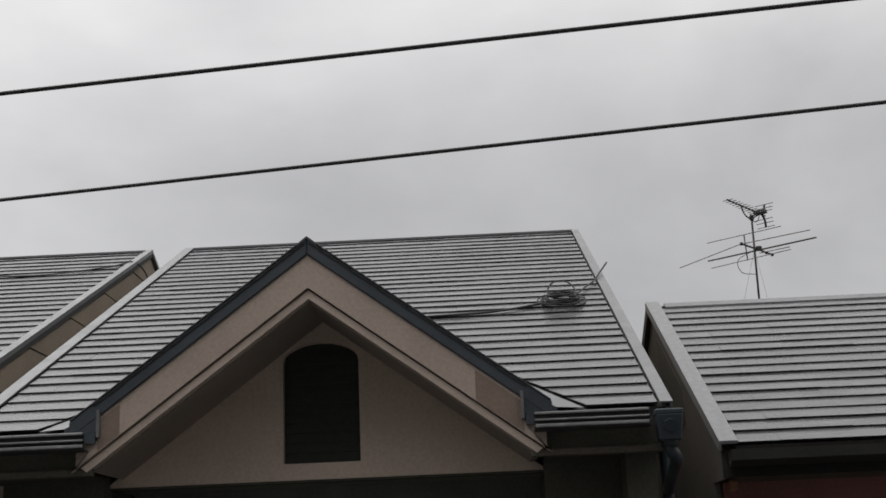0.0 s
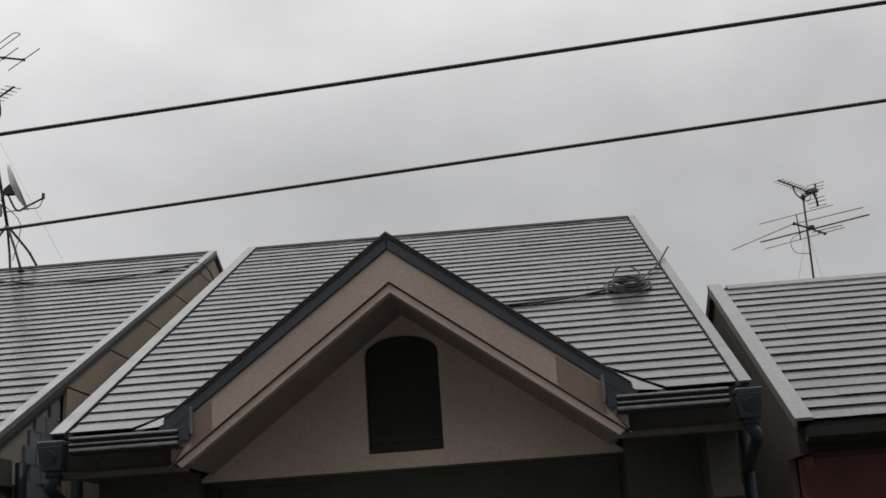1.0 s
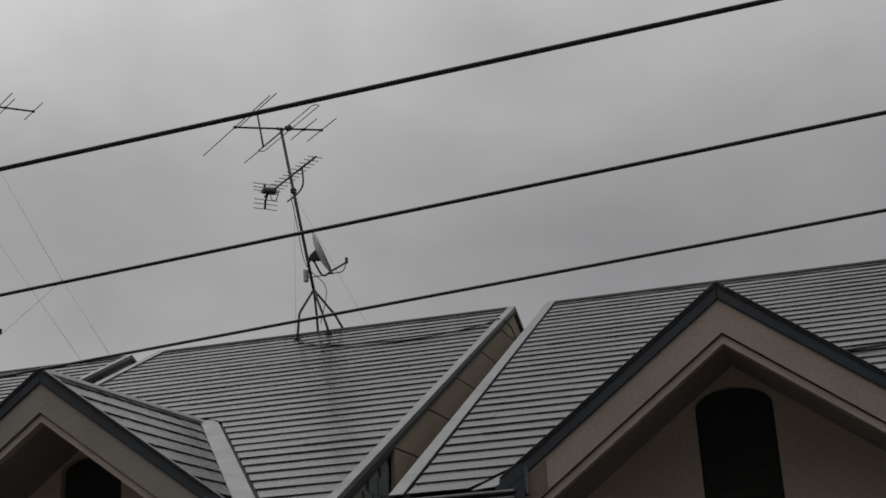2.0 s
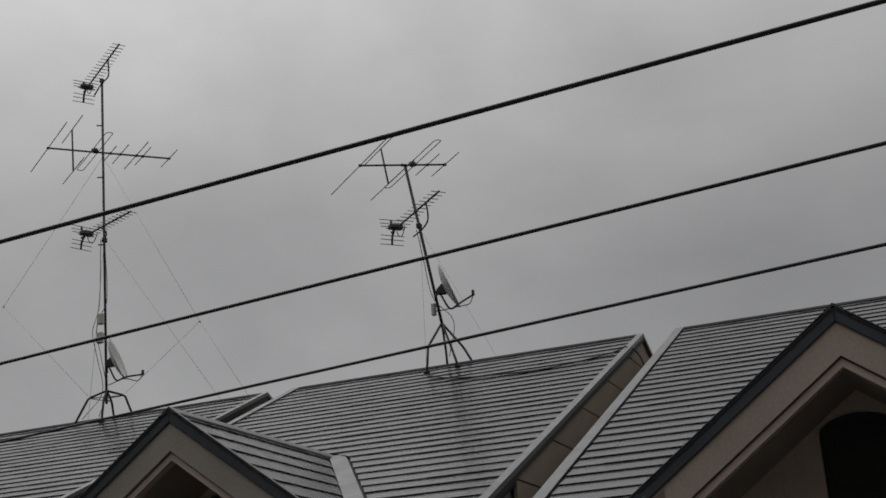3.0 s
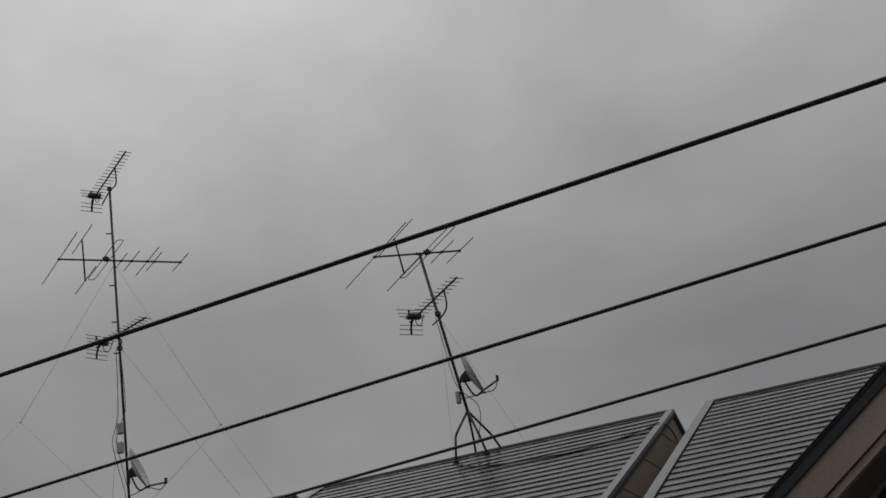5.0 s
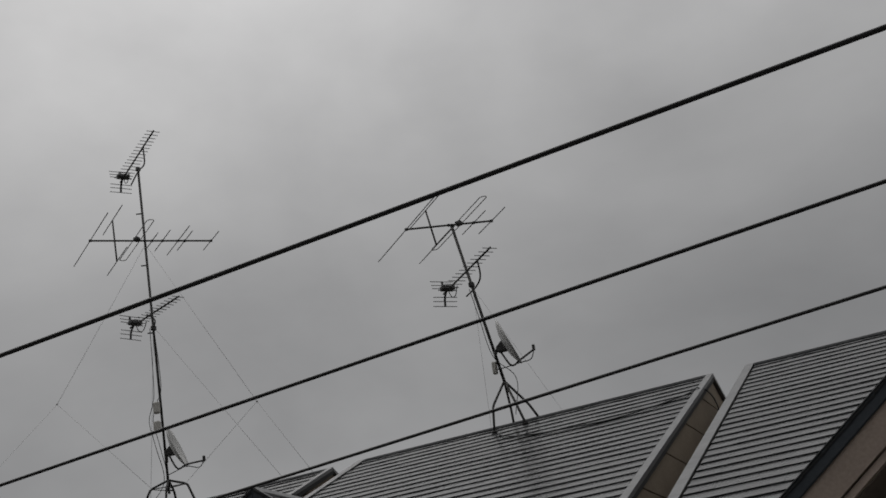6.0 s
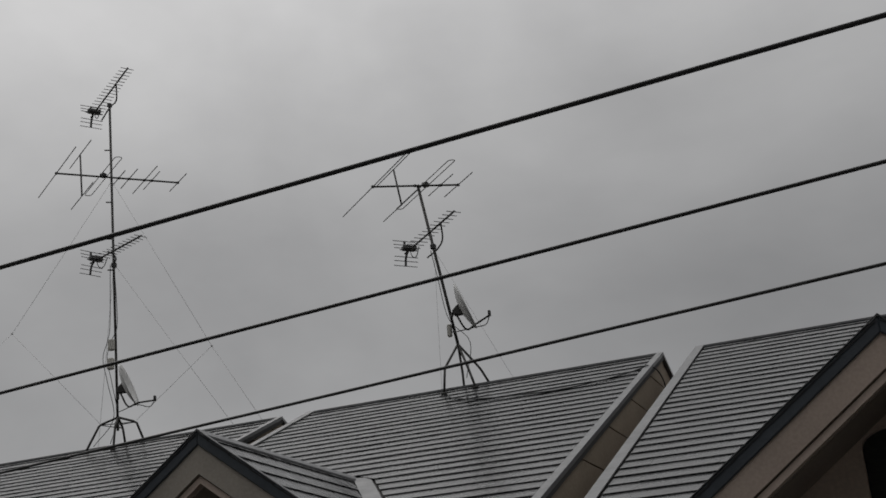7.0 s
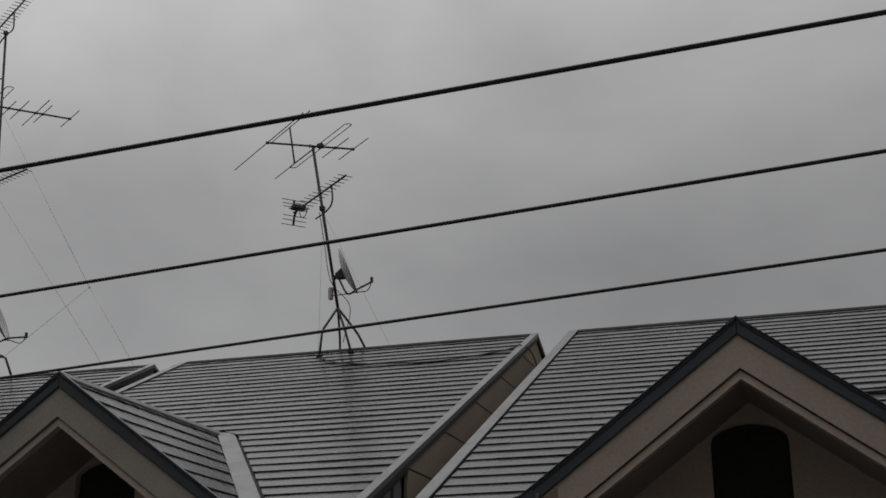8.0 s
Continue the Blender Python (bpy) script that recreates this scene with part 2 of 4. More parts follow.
def slate_mesh(w0, w1, a1, b1, h, course, butt):
    """A slate lying in its own plane: lower edge from w0 to w1, upper edge from a1 to b1, thick at the butt."""
    v1 = course + (0.012 if course > 0.15 else 0.0)
    co = [(w0, 0, h + butt), (w1, 0, h + butt), (b1, v1, h + 0.002), (a1, v1, h + 0.002),
          (w0, 0.004, h), (w1, 0.004, h), (b1, v1, h - 0.004), (a1, v1, h - 0.004)]
    me = bpy.data.meshes.new("slate")
    me.from_pydata(co, [], [(0, 1, 2, 3), (4, 7, 6, 5), (0, 4, 5, 1), (1, 5, 6, 2), (2, 6, 7, 3), (3, 7, 4, 0)])
    me.materials.append(SLATE)
    # all faces but the top take the darker slot, painting in the course shadows
    me.materials.append(SHADED_SLATE_EDGE)
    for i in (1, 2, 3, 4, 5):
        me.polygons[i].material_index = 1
    return me


def lay_slates(roof, origin, u, v, length, spans, course=COURSE, wide=SLATE_W, butt=0.012, shift=0.0, uneven=(0.94, 1.0, 1.0, 1.0, 1.08)):
    """Courses of slates from the eave up. spans(v) lists the stretches of u that are covered at height v up the slope."""
    u, v = Vector(u).normalized(), Vector(v).normalized()
    n = u.cross(v)
    turn = Matrix((u, v, n)).transposed().to_4x4()
    for i in range(int(math.ceil(length / course - 0.2))):
        v0 = i * course
        v1 = min(v0 + course, length - 0.01)
        step = min(course, length - v0 - 0.012)
        if step < 0.03:
            continue
        low, high = spans(v0 + 0.002), spans(v1)
        if len(high) < len(low):
            mid = 0.5 * sum(low[0][1:] + low[-1][:1])
            high = [(low[0][0], mid), (mid, low[-1][1])]
        for (a0, b0), (a1, b1) in zip(low, high):
            if b0 - a0 < 0.03:
                continue
            off = shift + (0.5 * wide if i % 2 else 0.0)
            first = math.floor((a0 - off) / wide)
            joints = [off + (first + q) * wide for q in range(int((b0 - a0) / wide) + 3)]
            inner = [q for q in joints if max(a0, a1) + 0.13 < q < min(b0, b1) - 0.13]
            edges = [(a0, a1)] + [(q, q) for q in inner] + [(b0, b1)]
            for (lo, t0), (hi, t1) in zip(edges, edges[1:]):
                gap = 0.0005
                thick = butt * rand.choice(uneven)
                if abs(hi - lo - wide) < 1e-4 and lo == t0 and hi == t1:
                    key = (round(thick, 5), wide, round(step, 4))
                    if key not in FULL:
                        FULL[key] = slate_mesh(gap, wide - gap, gap, wide - gap, 0.002, step, thick)
                    me = FULL[key]
                else:
                    me = slate_mesh(gap, hi - lo - gap, t0 - lo + gap, t1 - lo - gap, 0.002, step, thick)
                ob = new("slate", me)
                ob.parent = roof
                ob.matrix_basis = Matrix.Translation(Vector(origin) + u * lo + v * v0) @ turn


# ---------------- the gabled row houses ----------------
YE, ZE, YR, ZR = 6.65, 6.122, 11.80, 8.394      # eave and ridge
K = (ZR - ZE) / (YR - YE)
YG, ZA, KG = 6.62, 7.046, 0.741                 # gable face, apex, gable slope
YW = 7.24                                       # recessed gable wall
HALF = (ZA - ZE) / KG                           # half width of the gable at the eave
YV = YE + (ZA - ZE) / K                         # where the gable ridge dies into the main roof
SLOPE = math.hypot(YR - YE, ZR - ZE)
UPS = Vector((0, YR - YE, ZR - ZE)).normalized()
NRM = Vector((0, -UPS.z, UPS.y))


def on_roof(y, lift=0.0):
    return ZE + K * (y - YE) + lift


def rake(bm, top, bottom, y0, y1, reach_top, reach_bottom):
    """A chevron board that follows the gable: from top to bottom below the apex line, on both sides."""
    for s in (-1, 1):
        solid(bm, [(0, y0, ZA - top), (s * reach_top, y0, ZA - top - KG * reach_top),
                   (s * reach_bottom, y0, ZA - bottom - KG * reach_bottom), (0, y0, ZA - bottom)], (0, y1 - y0, 0))
    return bm


def row_house(at_x, left, right, label, stucco):
    """One house of the row, in coordinates round its gable's axis. left and right: its verges."""
    h = thing("row_house", (at_x, 0, 0), label, "house", "row of gabled houses")
    xl, xr = left - at_x, right - at_x
    # roof deck with a notch where the gable runs into it
    roof_bm = B()
    t = 0.09
    low = [Vector((x, YE + 0.01, ZE - 0.01)) for x in (xl + 0.045, -HALF, HALF, xr - 0.045)]
    loop = [low[0], low[1], Vector((0, YV, ZA - 0.01)), low[2], low[3], Vector((xr - 0.045, YR, ZR - 0.01)), Vector((xl + 0.045, YR, ZR - 0.01))]
    solid(roof_bm, loop, -NRM * t)
    solid(roof_bm, [(xl + 0.045, YR, ZR - 0.012), (xr - 0.045, YR, ZR - 0.012), (xr - 0.045, 2 * YR - YE, ZE), (xl + 0.045, 2 * YR - YE, ZE)], Vector((0, -UPS.z, -UPS.y)) * t)
    roof = part("roof", roof_bm, DECK, h, "grey slate roof with many thin courses")
    # gable roof deck
    gr_bm = B()
    for s in (-1, 1):
        d = Vector((-s * KG, 0, -1)).normalized() * 0.07
        solid(gr_bm, [(0, YG + 0.055, ZA - 0.012), (s * HALF, YG + 0.055, ZE - 0.012), (s * HALF, YE + 0.03, ZE - 0.012), (0, YV, ZA - 0.012)], d)
    gable_roof = part("gable_roof", gr_bm, DECK, h, "small slate roof over the front gable")

    # verge flashings along both ends, folded over the edge
    for s, x in ((-1, xl), (1, xr)):
        bm = B()
        wide_strip = 0.08 if s < 0 else 0.064
        p = [(x, 0.0), (x, 0.021), (x - s * wide_strip, 0.021), (x - s * wide_strip, 0.012), (x - s * 0.012, 0.012), (x - s * 0.012, -0.012), (x, -0.012)]
        base = Vector((0, YE - 0.02, ZE - 0.02 * K))
        solid(bm, [base + Vector((q, 0, 0)) + NRM * w for q, w in p], UPS * (SLOPE + 0.03))
        part("verge_flashing", bm, FLASHING, h, "pale galvanised verge strip")
        bm = B()
        p = [(x - s * 0.008, -0.012), (x - s * 0.03, -0.012), (x - s * 0.03, -0.05), (x - s * 0.008, -0.05)]
        solid(bm, [base + Vector((q, 0, 0)) + NRM * w for q, w in p], UPS * (SLOPE + 0.02))
        part("verge_board", bm, VERGE_BOARD, h, "dark grey verge board")
        bm = B()
        solid(bm, [(x, YR + 0.004, ZR + 0.012), (x, 2 * YR - YE, ZE + 0.012), (x, 2 * YR - YE, ZE - 0.02), (x, YR + 0.004, ZR - 0.02)], (-s * 0.082, 0, 0))
        part("back_verge", bm, GREY_FLASHING, h, "dark verge strip of the back slope")
    # ridge cap
    bm = B()
    for s in (-1, 1):
        solid(bm, [(xl + 0.03, YR, ZR + 0.022), (xl + 0.03, YR - s * 0.085, ZR + 0.02 - 0.085 * K),
                   (xl + 0.03, YR - s * 0.085, ZR + 0.012 - 0.085 * K), (xl + 0.03, YR, ZR + 0.010)], (xr - xl - 0.06, 0, 0))
    part("ridge_cap", bm, RIDGE, h, "thin dark metal ridge cap")
    # gable ridge cap
    bm = B()
    for s in (-1, 1):
        solid(bm, [(0, YG - 0.02, ZA + 0.030), (s * 0.05, YG - 0.02, ZA + 0.027 - 0.05 * KG), (s * 0.05, YG - 0.02, ZA + 0.016 - 0.05 * KG), (0, YG - 0.02, ZA + 0.018)],
              (0, YV - YG + 0.06, 0))
    part("gable_ridge_cap", bm, FLASHING, h, "pale metal cap on the gable ridge")
    # valley flashings
    for s in (-1, 1):
        bm = B()
        lo, hi = Vector((s * HALF, YE - 0.01, ZE - 0.01 * K)), Vector((0, YV, ZA))
        wide = Vector((s * 0.14, 0, 0))
        solid(bm, [lo + NRM * 0.010, lo + wide + NRM * 0.001, hi + wide + NRM * 0.001, hi + NRM * 0.010], NRM * 0.003)
        part("valley_flashing", bm, FLASHING, h, "pale metal valley gutter strip")

    # gable front: steel cap, stucco bargeboard, moulding, soffit
    part("gable_trim", bevelled(rake(B(), -0.022, 0.068, YG - 0.014, YG + 0.02, HALF - 0.02, HALF - 0.02), 0.006), BLUE_TRIM, h, "slate-blue steel edge trim on the gable")
    bm = B()
    for s in (-1, 1):
        solid(bm, [(0, YG - 0.02, ZA + 0.0275), (s * HALF * 0.98, YG - 0.02, ZA + 0.0275 - KG * HALF * 0.98), (s * HALF * 0.98, YG - 0.02, ZA + 0.0225 - KG * HALF * 0.98), (0, YG - 0.02, ZA + 0.0225)],
              (0, 0.03, 0))
    part("drip_edge", bm, FLASHING, h, "thin pale metal drip edge")
    bm = B()
    zb = 5.905
    for s in (-1, 1):
        reach = 1.085
        solid(bm, [(0, YG, ZA - 0.066), (s * reach, YG, ZA - 0.066 - KG * reach), (s * reach, YG, 6.06), (s * 1.19, YG, 6.05), (s * 1.19, YG, zb + 0.012),
                   (s * (ZA - 0.242 - zb) / KG, YG, zb), (0, YG, ZA - 0.242)], (0, 0.05, 0))
    part("bargeboard", bm, stucco, h, "stucco bargeboard")
    r2 = (ZA - 0.297 - zb) / KG
    part("rake_moulding", rake(B(), 0.252, 0.297, YG + 0.018, YG + 0.075, r2 + 0.03, r2), MOULDING, h, "paler brown moulding inside the gable")
    part("gable_soffit", rake(B(), 0.265, 0.305, YG + 0.075, YW, r2 + 0.02, r2 - 0.02), SOFFIT, h, "shaded brown gable soffit")
    for s in (-1, 1):
        bm = B()
        block(bm, s * 1.09, s * 1.25, YG - 0.02, YG + 0.06, 6.045, 6.10)
        solid(bm, [(s * 1.085, YG - 0.012, 6.102), (s * 1.25, YG - 0.012, 6.102), (s * 1.25, YG - 0.012, 6.125), (s * 1.085, YG - 0.012, 6.20)], (0, 0.06, 0))
        endbox = part("trim_end", bm, BLUE_TRIM, h, "slate-blue folded end of the trim")
        bm = B()
        block(bm, s * 1.068, s * 1.084, YG - 0.025, YG + 0.0, 6.075, 6.215)
        part("end_strip", bm, FLASHING, endbox, "pale folded metal strip")

    # gable wall with an arched opening, and the louvred vent in it
    bw, zs, zc, z0 = 0.212, 5.957, 6.52, 5.867
    arch = [(bw * math.cos(a), zc + 0.11 * math.sin(a)) for a in (math.pi / 2 * i / 6 for i in range(7))]
    r3 = 1.19
    bm = B()
    for s in (-1, 1):
        loop = [(0, z0), (r3, z0), (r3, ZA - 0.28 - KG * r3), (0, ZA - 0.28)] + [(x, z) for x, z in arch[::-1]] + [(bw, zs), (0, zs)]
        solid(bm, [(s * x - (0.018 if x <= bw else 0.0), YW, z) for x, z in loop], (0, 0.12, 0))
    part("gable_wall", bm, WALL_BEIGE, h, "beige-brown rendered gable wall")
    # thin dark sheet that hides the wall's bright underside, as painted shade
    bm = B()
    block(bm, -1.185, 1.185, YW + 0.006, YW + 0.118, z0 - 0.012, z0 - 0.001)
    part("underside_shade", bm, DARK_WALL, h, "dark strip standing in for shade under the gable wall")
    bm = B()
    outline = [(bw, zs)] + arch + [(-x, z) for x, z in arch[-2::-1]] + [(-bw, zs)]
    solid(bm, [(x - 0.018, YW + 0.065, z) for x, z in outline], (0, 0.02, 0))
    vent = part("gable_vent", bm, LOUVRE, h, "dark arched louvred vent")
    for i in range(11):
        z = zs + 0.03 + 0.055 * i
        half = bw - 0.006 if z < zc else bw * math.sqrt(max(0.02, 1 - ((z - zc) / 0.11) ** 2)) - 0.006
        bm = B()
        solid(bm, [(-half - 0.018, YW + 0.042, z - 0.024), (-half - 0.018, YW + 0.048, z - 0.028), (-half - 0.018, YW + 0.058, z + 0.026), (-half - 0.018, YW + 0.05, z + 0.03)], (2 * half, 0, 0))
        part("louvre_slat", bm, LOUVRE, vent)

    # eave boxes, gutters, hoppers and pipes on both sides of the gable
    for s, xe in ((-1, xl), (1, xr)):
        a, b = sorted((s * 1.19, xe - s * 0.05))
        bm = B()
        block(bm, a, b, YE + 0.03, YE + 0.055, 5.90, 6.075)
        part("fascia", bm, DARK_WALL, h, "dark brown eave fascia")
        bm = B()
        block(bm, *sorted((s * 1.11, xe - s * 0.05)), YE - 0.005, YE + 0.03, 5.885, 5.925)
        part("eave_moulding", bevelled(bm, 0.006), EAVE_BROWN, h, "brown moulding under the eave")
        bm = B()
        block(bm, a, b, YE + 0.055, YW - 0.01, 5.905, 5.92)
        part("soffit", bm, EAVE_BROWN, h, "brown eave soffit")
        a, b = sorted((s * 1.13, xe - s * 0.13))
        bm = B()
        y0 = YE - 0.105
        prof = [(y0 + 0.012, 6.094), (y0 - 0.006, 6.094), (y0 - 0.006, 6.084), (y0 + 0.012, 6.08), (y0 + 0.012, 6.068), (y0 - 0.004, 6.064), (y0 - 0.004, 6.054), (y0 + 0.014, 6.05),
                (y0 + 0.014, 6.042), (y0, 6.036), (y0 + 0.004, 6.014), (y0 + 0.03, 6.004), (y0 + 0.075, 6.004), (y0 + 0.10, 6.03), (y0 + 0.105, 6.085), (y0 + 0.098, 6.085), (y0 + 0.09, 6.035),
                (y0 + 0.07, 6.014), (y0 + 0.03, 6.014), (y0 + 0.02, 6.04)]
        solid(bm, [(a, y, z) for y, z in prof], (b - a, 0, 0))
        gutter = part("gutter", bm, GUTTER, h, "dark plastic gutter with pale ribs")
        for z_rib, tall in ((6.083, 0.013), (6.052, 0.009), (6.020, 0.016)):
            bm = B()
            block(bm, a + 0.004, b - 0.004, y0 - 0.010, y0 + 0.006, z_rib, z_rib + tall)
            part("gutter_rib", bevelled(bm, 0.003), RIB, gutter, "pale gutter rib")
        # rain hopper: tapered box with a collar, outlet and bent pipe
        cx = xe - s * 0.035
        bm = B()
        block(bm, cx - 0.07, cx + 0.07, YE - 0.125, YE + 0.005, 6.055, 6.085)
        bmesh.ops.create_cone(bm, cap_ends=True, segments=4, radius1=0.074, radius2=0.094, depth=0.13,
                              matrix=Matrix.Translation((cx, YE - 0.06, 5.995)) @ Matrix.Rotation(radians(45), 4, "Z"))
        hopper = part("rain_hopper", bevelled(bm, 0.006), NAVY, h, "dark navy plastic rain hopper")
        bm = B()
        pipe = smooth_line([(cx, YE - 0.06, 5.95), (cx, YE - 0.06, 5.89), (cx + s * 0.03, YE - 0.02, 5.84), (cx + s * 0.03, YE + 0.22, 5.76), (cx + s * 0.03, YE + 0.36, 5.70), (cx + s * 0.03, YE + 0.38, 5.60), (cx + s * 0.03, YE + 0.38, 0.05)], 5)
        tube(bm, pipe, 0.033, 10)
        part("downpipe", bm, NAVY, h, "dark navy plastic downpipe")
        bm = B()
        tube(bm, [(cx, YE - 0.06, 5.955), (cx, YE - 0.06, 5.90)], 0.042, 12)
        part("pipe_collar", bm, NAVY, hopper)
        bm = B()
        tube(bm, [(cx, YE - 0.112, 6.005), (cx, YE - 0.132, 6.0)], 0.032, 14)
        part("round_boss", bm, NAVY, hopper, "raised round boss")

    # walls: fronts beside the gable, recessed bay under it, sides and back
    hw = 0.10
    for s, xe in ((-1, xl), (1, xr)):
        a, b = sorted((s * 1.19, xe - s * hw))
        bm = B()
        block(bm, a, b, YW - 0.12, YW, 0, 5.905)
        part("front_wall", bm, DARK_WALL, h, "dark brown front wall under the eave")
        bm = B()
        x0 = xe - s * hw
        solid(bm, [(x0, YW, 0), (x0, 2 * YR - YW, 0), (x0, 2 * YR - YW, on_roof(YW) - 0.11), (x0, YR, ZR - 0.12), (x0, YW, on_roof(YW) - 0.12)], (-s * 0.1, 0, 0))
        part("side_wall", bm, GREY_WALL, h, "side wall of the house")
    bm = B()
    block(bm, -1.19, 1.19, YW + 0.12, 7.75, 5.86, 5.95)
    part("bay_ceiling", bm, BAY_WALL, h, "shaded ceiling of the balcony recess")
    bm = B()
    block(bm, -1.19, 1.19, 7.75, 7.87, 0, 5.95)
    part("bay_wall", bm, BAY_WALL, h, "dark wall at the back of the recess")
    for s in (-1, 1):
        bm = B()
        block(bm, *sorted((s * 1.192, s * 1.30)), YW + 0.002, 7.87, 0, 6.0)
        part("return_wall", bm, DARK_WALL, h, "dark side wall of the balcony recess")
    bm = B()
    block(bm, xl + 0.2, xr - 0.2, 2 * YR - YW - 0.12, 2 * YR - YW, 0, on_roof(YW) - 0.11)
    part("back_wall", bm, GREY_WALL, h, "plain back wall")
    # tan siding boards up the end that shows across the gap
    x0 = xr - 0.055
    for i in range(8):
        z = 5.453 + 0.375 * i
        z1 = min(z + 0.375, ZR - 0.03)
        y_lo, y_hi = (min(YR - 0.02, max(7.8, YE + (q + 0.07 - ZE) / K)) for q in (z, z1))
        r_lo, r_hi = (2 * YR - min(YR - 0.02, max(7.8, YE + (q + 0.03 - ZE) / K)) for q in (z, z1))
        if YR - y_lo < 0.05:
            continue
        bm = B()
        solid(bm, [(x0, y_lo, z), (x0, r_lo, z), (x0, r_hi, z1 - 0.012), (x0, y_hi, z1 - 0.012)], (0.022, 0, 0))
        part("siding_board", bm, SIDING, h)
    # blue-grey shingles on the foot of that end, on a backing board
    bm = B()
    solid(bm, [(xr - 0.083, 6.84, 5.5), (xr - 0.083, 7.9, 5.5), (xr - 0.083, 7.9, on_roof(7.9) - 0.10), (xr - 0.083, 6.84, on_roof(6.84) - 0.10)], (-0.014, 0, 0))
    part("shingle_backing", bm, GREY_STUCCO, h, "beige-grey rendered panel behind the shingles")
    for i in range(9):
        for j in range(6):
            zz, off = 5.55 + 0.1 * i, 0.08 * (i % 2)
            ya, yb = 6.84 + 0.16 * j + off, min(6.992 + 0.16 * j + off, 7.79)
            if zz + 0.1 > on_roof(ya) - 0.08 or yb - ya < 0.03 or ya < 7.2:
                continue
            bm = B()
            solid(bm, [(xr - 0.08, ya, zz), (xr - 0.08, yb, zz), (xr - 0.08, yb, zz + 0.105), (xr - 0.08, ya, zz + 0.105)], (0.014 + 0.004 * ((i + j) % 3), 0, 0))
            part("wall_shingle", bm, SHINGLE, h)
    bm = B()
    block(bm, xr - 0.236, xr - 0.08, 6.83, YW - 0.15, 0, 6.06)
    part("wing_wall", bm, DARK_WALL, h, "short wing wall at the corner")

    # greyed quoin bricks at the front corner
    for i in range(10):
        zz = 4.95 + 0.068 * i
        long_one = i % 2
        bm = B()
        block(bm, xr - (0.235 if long_one else 0.19), xr - 0.076, 6.80, 6.832, zz, zz + 0.059)
        part("brick", bm, QUOIN, h)

    # slates: main slope and both gable slopes
    cut = 0.157

    def main_spans(v):
        z = ZE + UPS.z * v
        g = (ZA - z) / KG
        a, b = 0.094, xr - xl - 0.075
        if g <= 0.0:
            return [(a, b)]
        return [(a, -xl - g - cut), (-xl + g + cut, b)]

    lay_slates(roof, (xl, YE, ZE), (1, 0, 0), UPS, SLOPE, main_spans, shift=rand.uniform(0, 0.9))
    g_len = math.hypot(HALF, ZA - ZE)
    for s in (-1, 1):
        up = Vector((-s * HALF, 0, ZA - ZE)).normalized()

        def gable_spans(v, s=s, up=up):
            y = YE + up.z * v / K
            return [(YG - 0.02, y - 0.03)] if s > 0 else [(-(y - 0.03), -(YG - 0.02))]

        lay_slates(gable_roof, (s * HALF, 0, ZE), (0, s, 0), up, g_len, gable_spans)
    return h


near_house = row_house(-0.897, -2.737, 0.936, "two-storey row house with grey slate roof and brown front gable", STUCCO)
row_house(-4.868, -6.815, -3.045, "row house with wet grey slate roof carrying a leaning aerial", GREY_STUCCO)
row_house(-8.96, -10.85, -7.115, "row house with grey slate roof carrying a tall aerial mast", GREY_STUCCO)

# mended patches on the ends of the bargeboard
PATCH = material("red_brown_patched_stucco", (0.22, 0.168, 0.138), rough=0.9, vary=0.12, grain=55, bump=0.25, spec=0.2)
for x_in, x_out in ((0.845, 1.082), (-1.082, -0.97)):
    bm = B()
    solid(bm, [(x_in, YG - 0.002, ZA - 0.085 - KG * abs(x_in)), (x_out, YG - 0.002, ZA - 0.085 - KG * abs(x_out)),
               (x_out, YG - 0.002, ZA - 0.236 - KG * abs(x_out)), (x_in, YG - 0.002, ZA - 0.236 - KG * abs(x_in))], (0, 0.004, 0))
    part("stucco_patch", bm, PATCH, near_house, "darker mended patch of stucco")


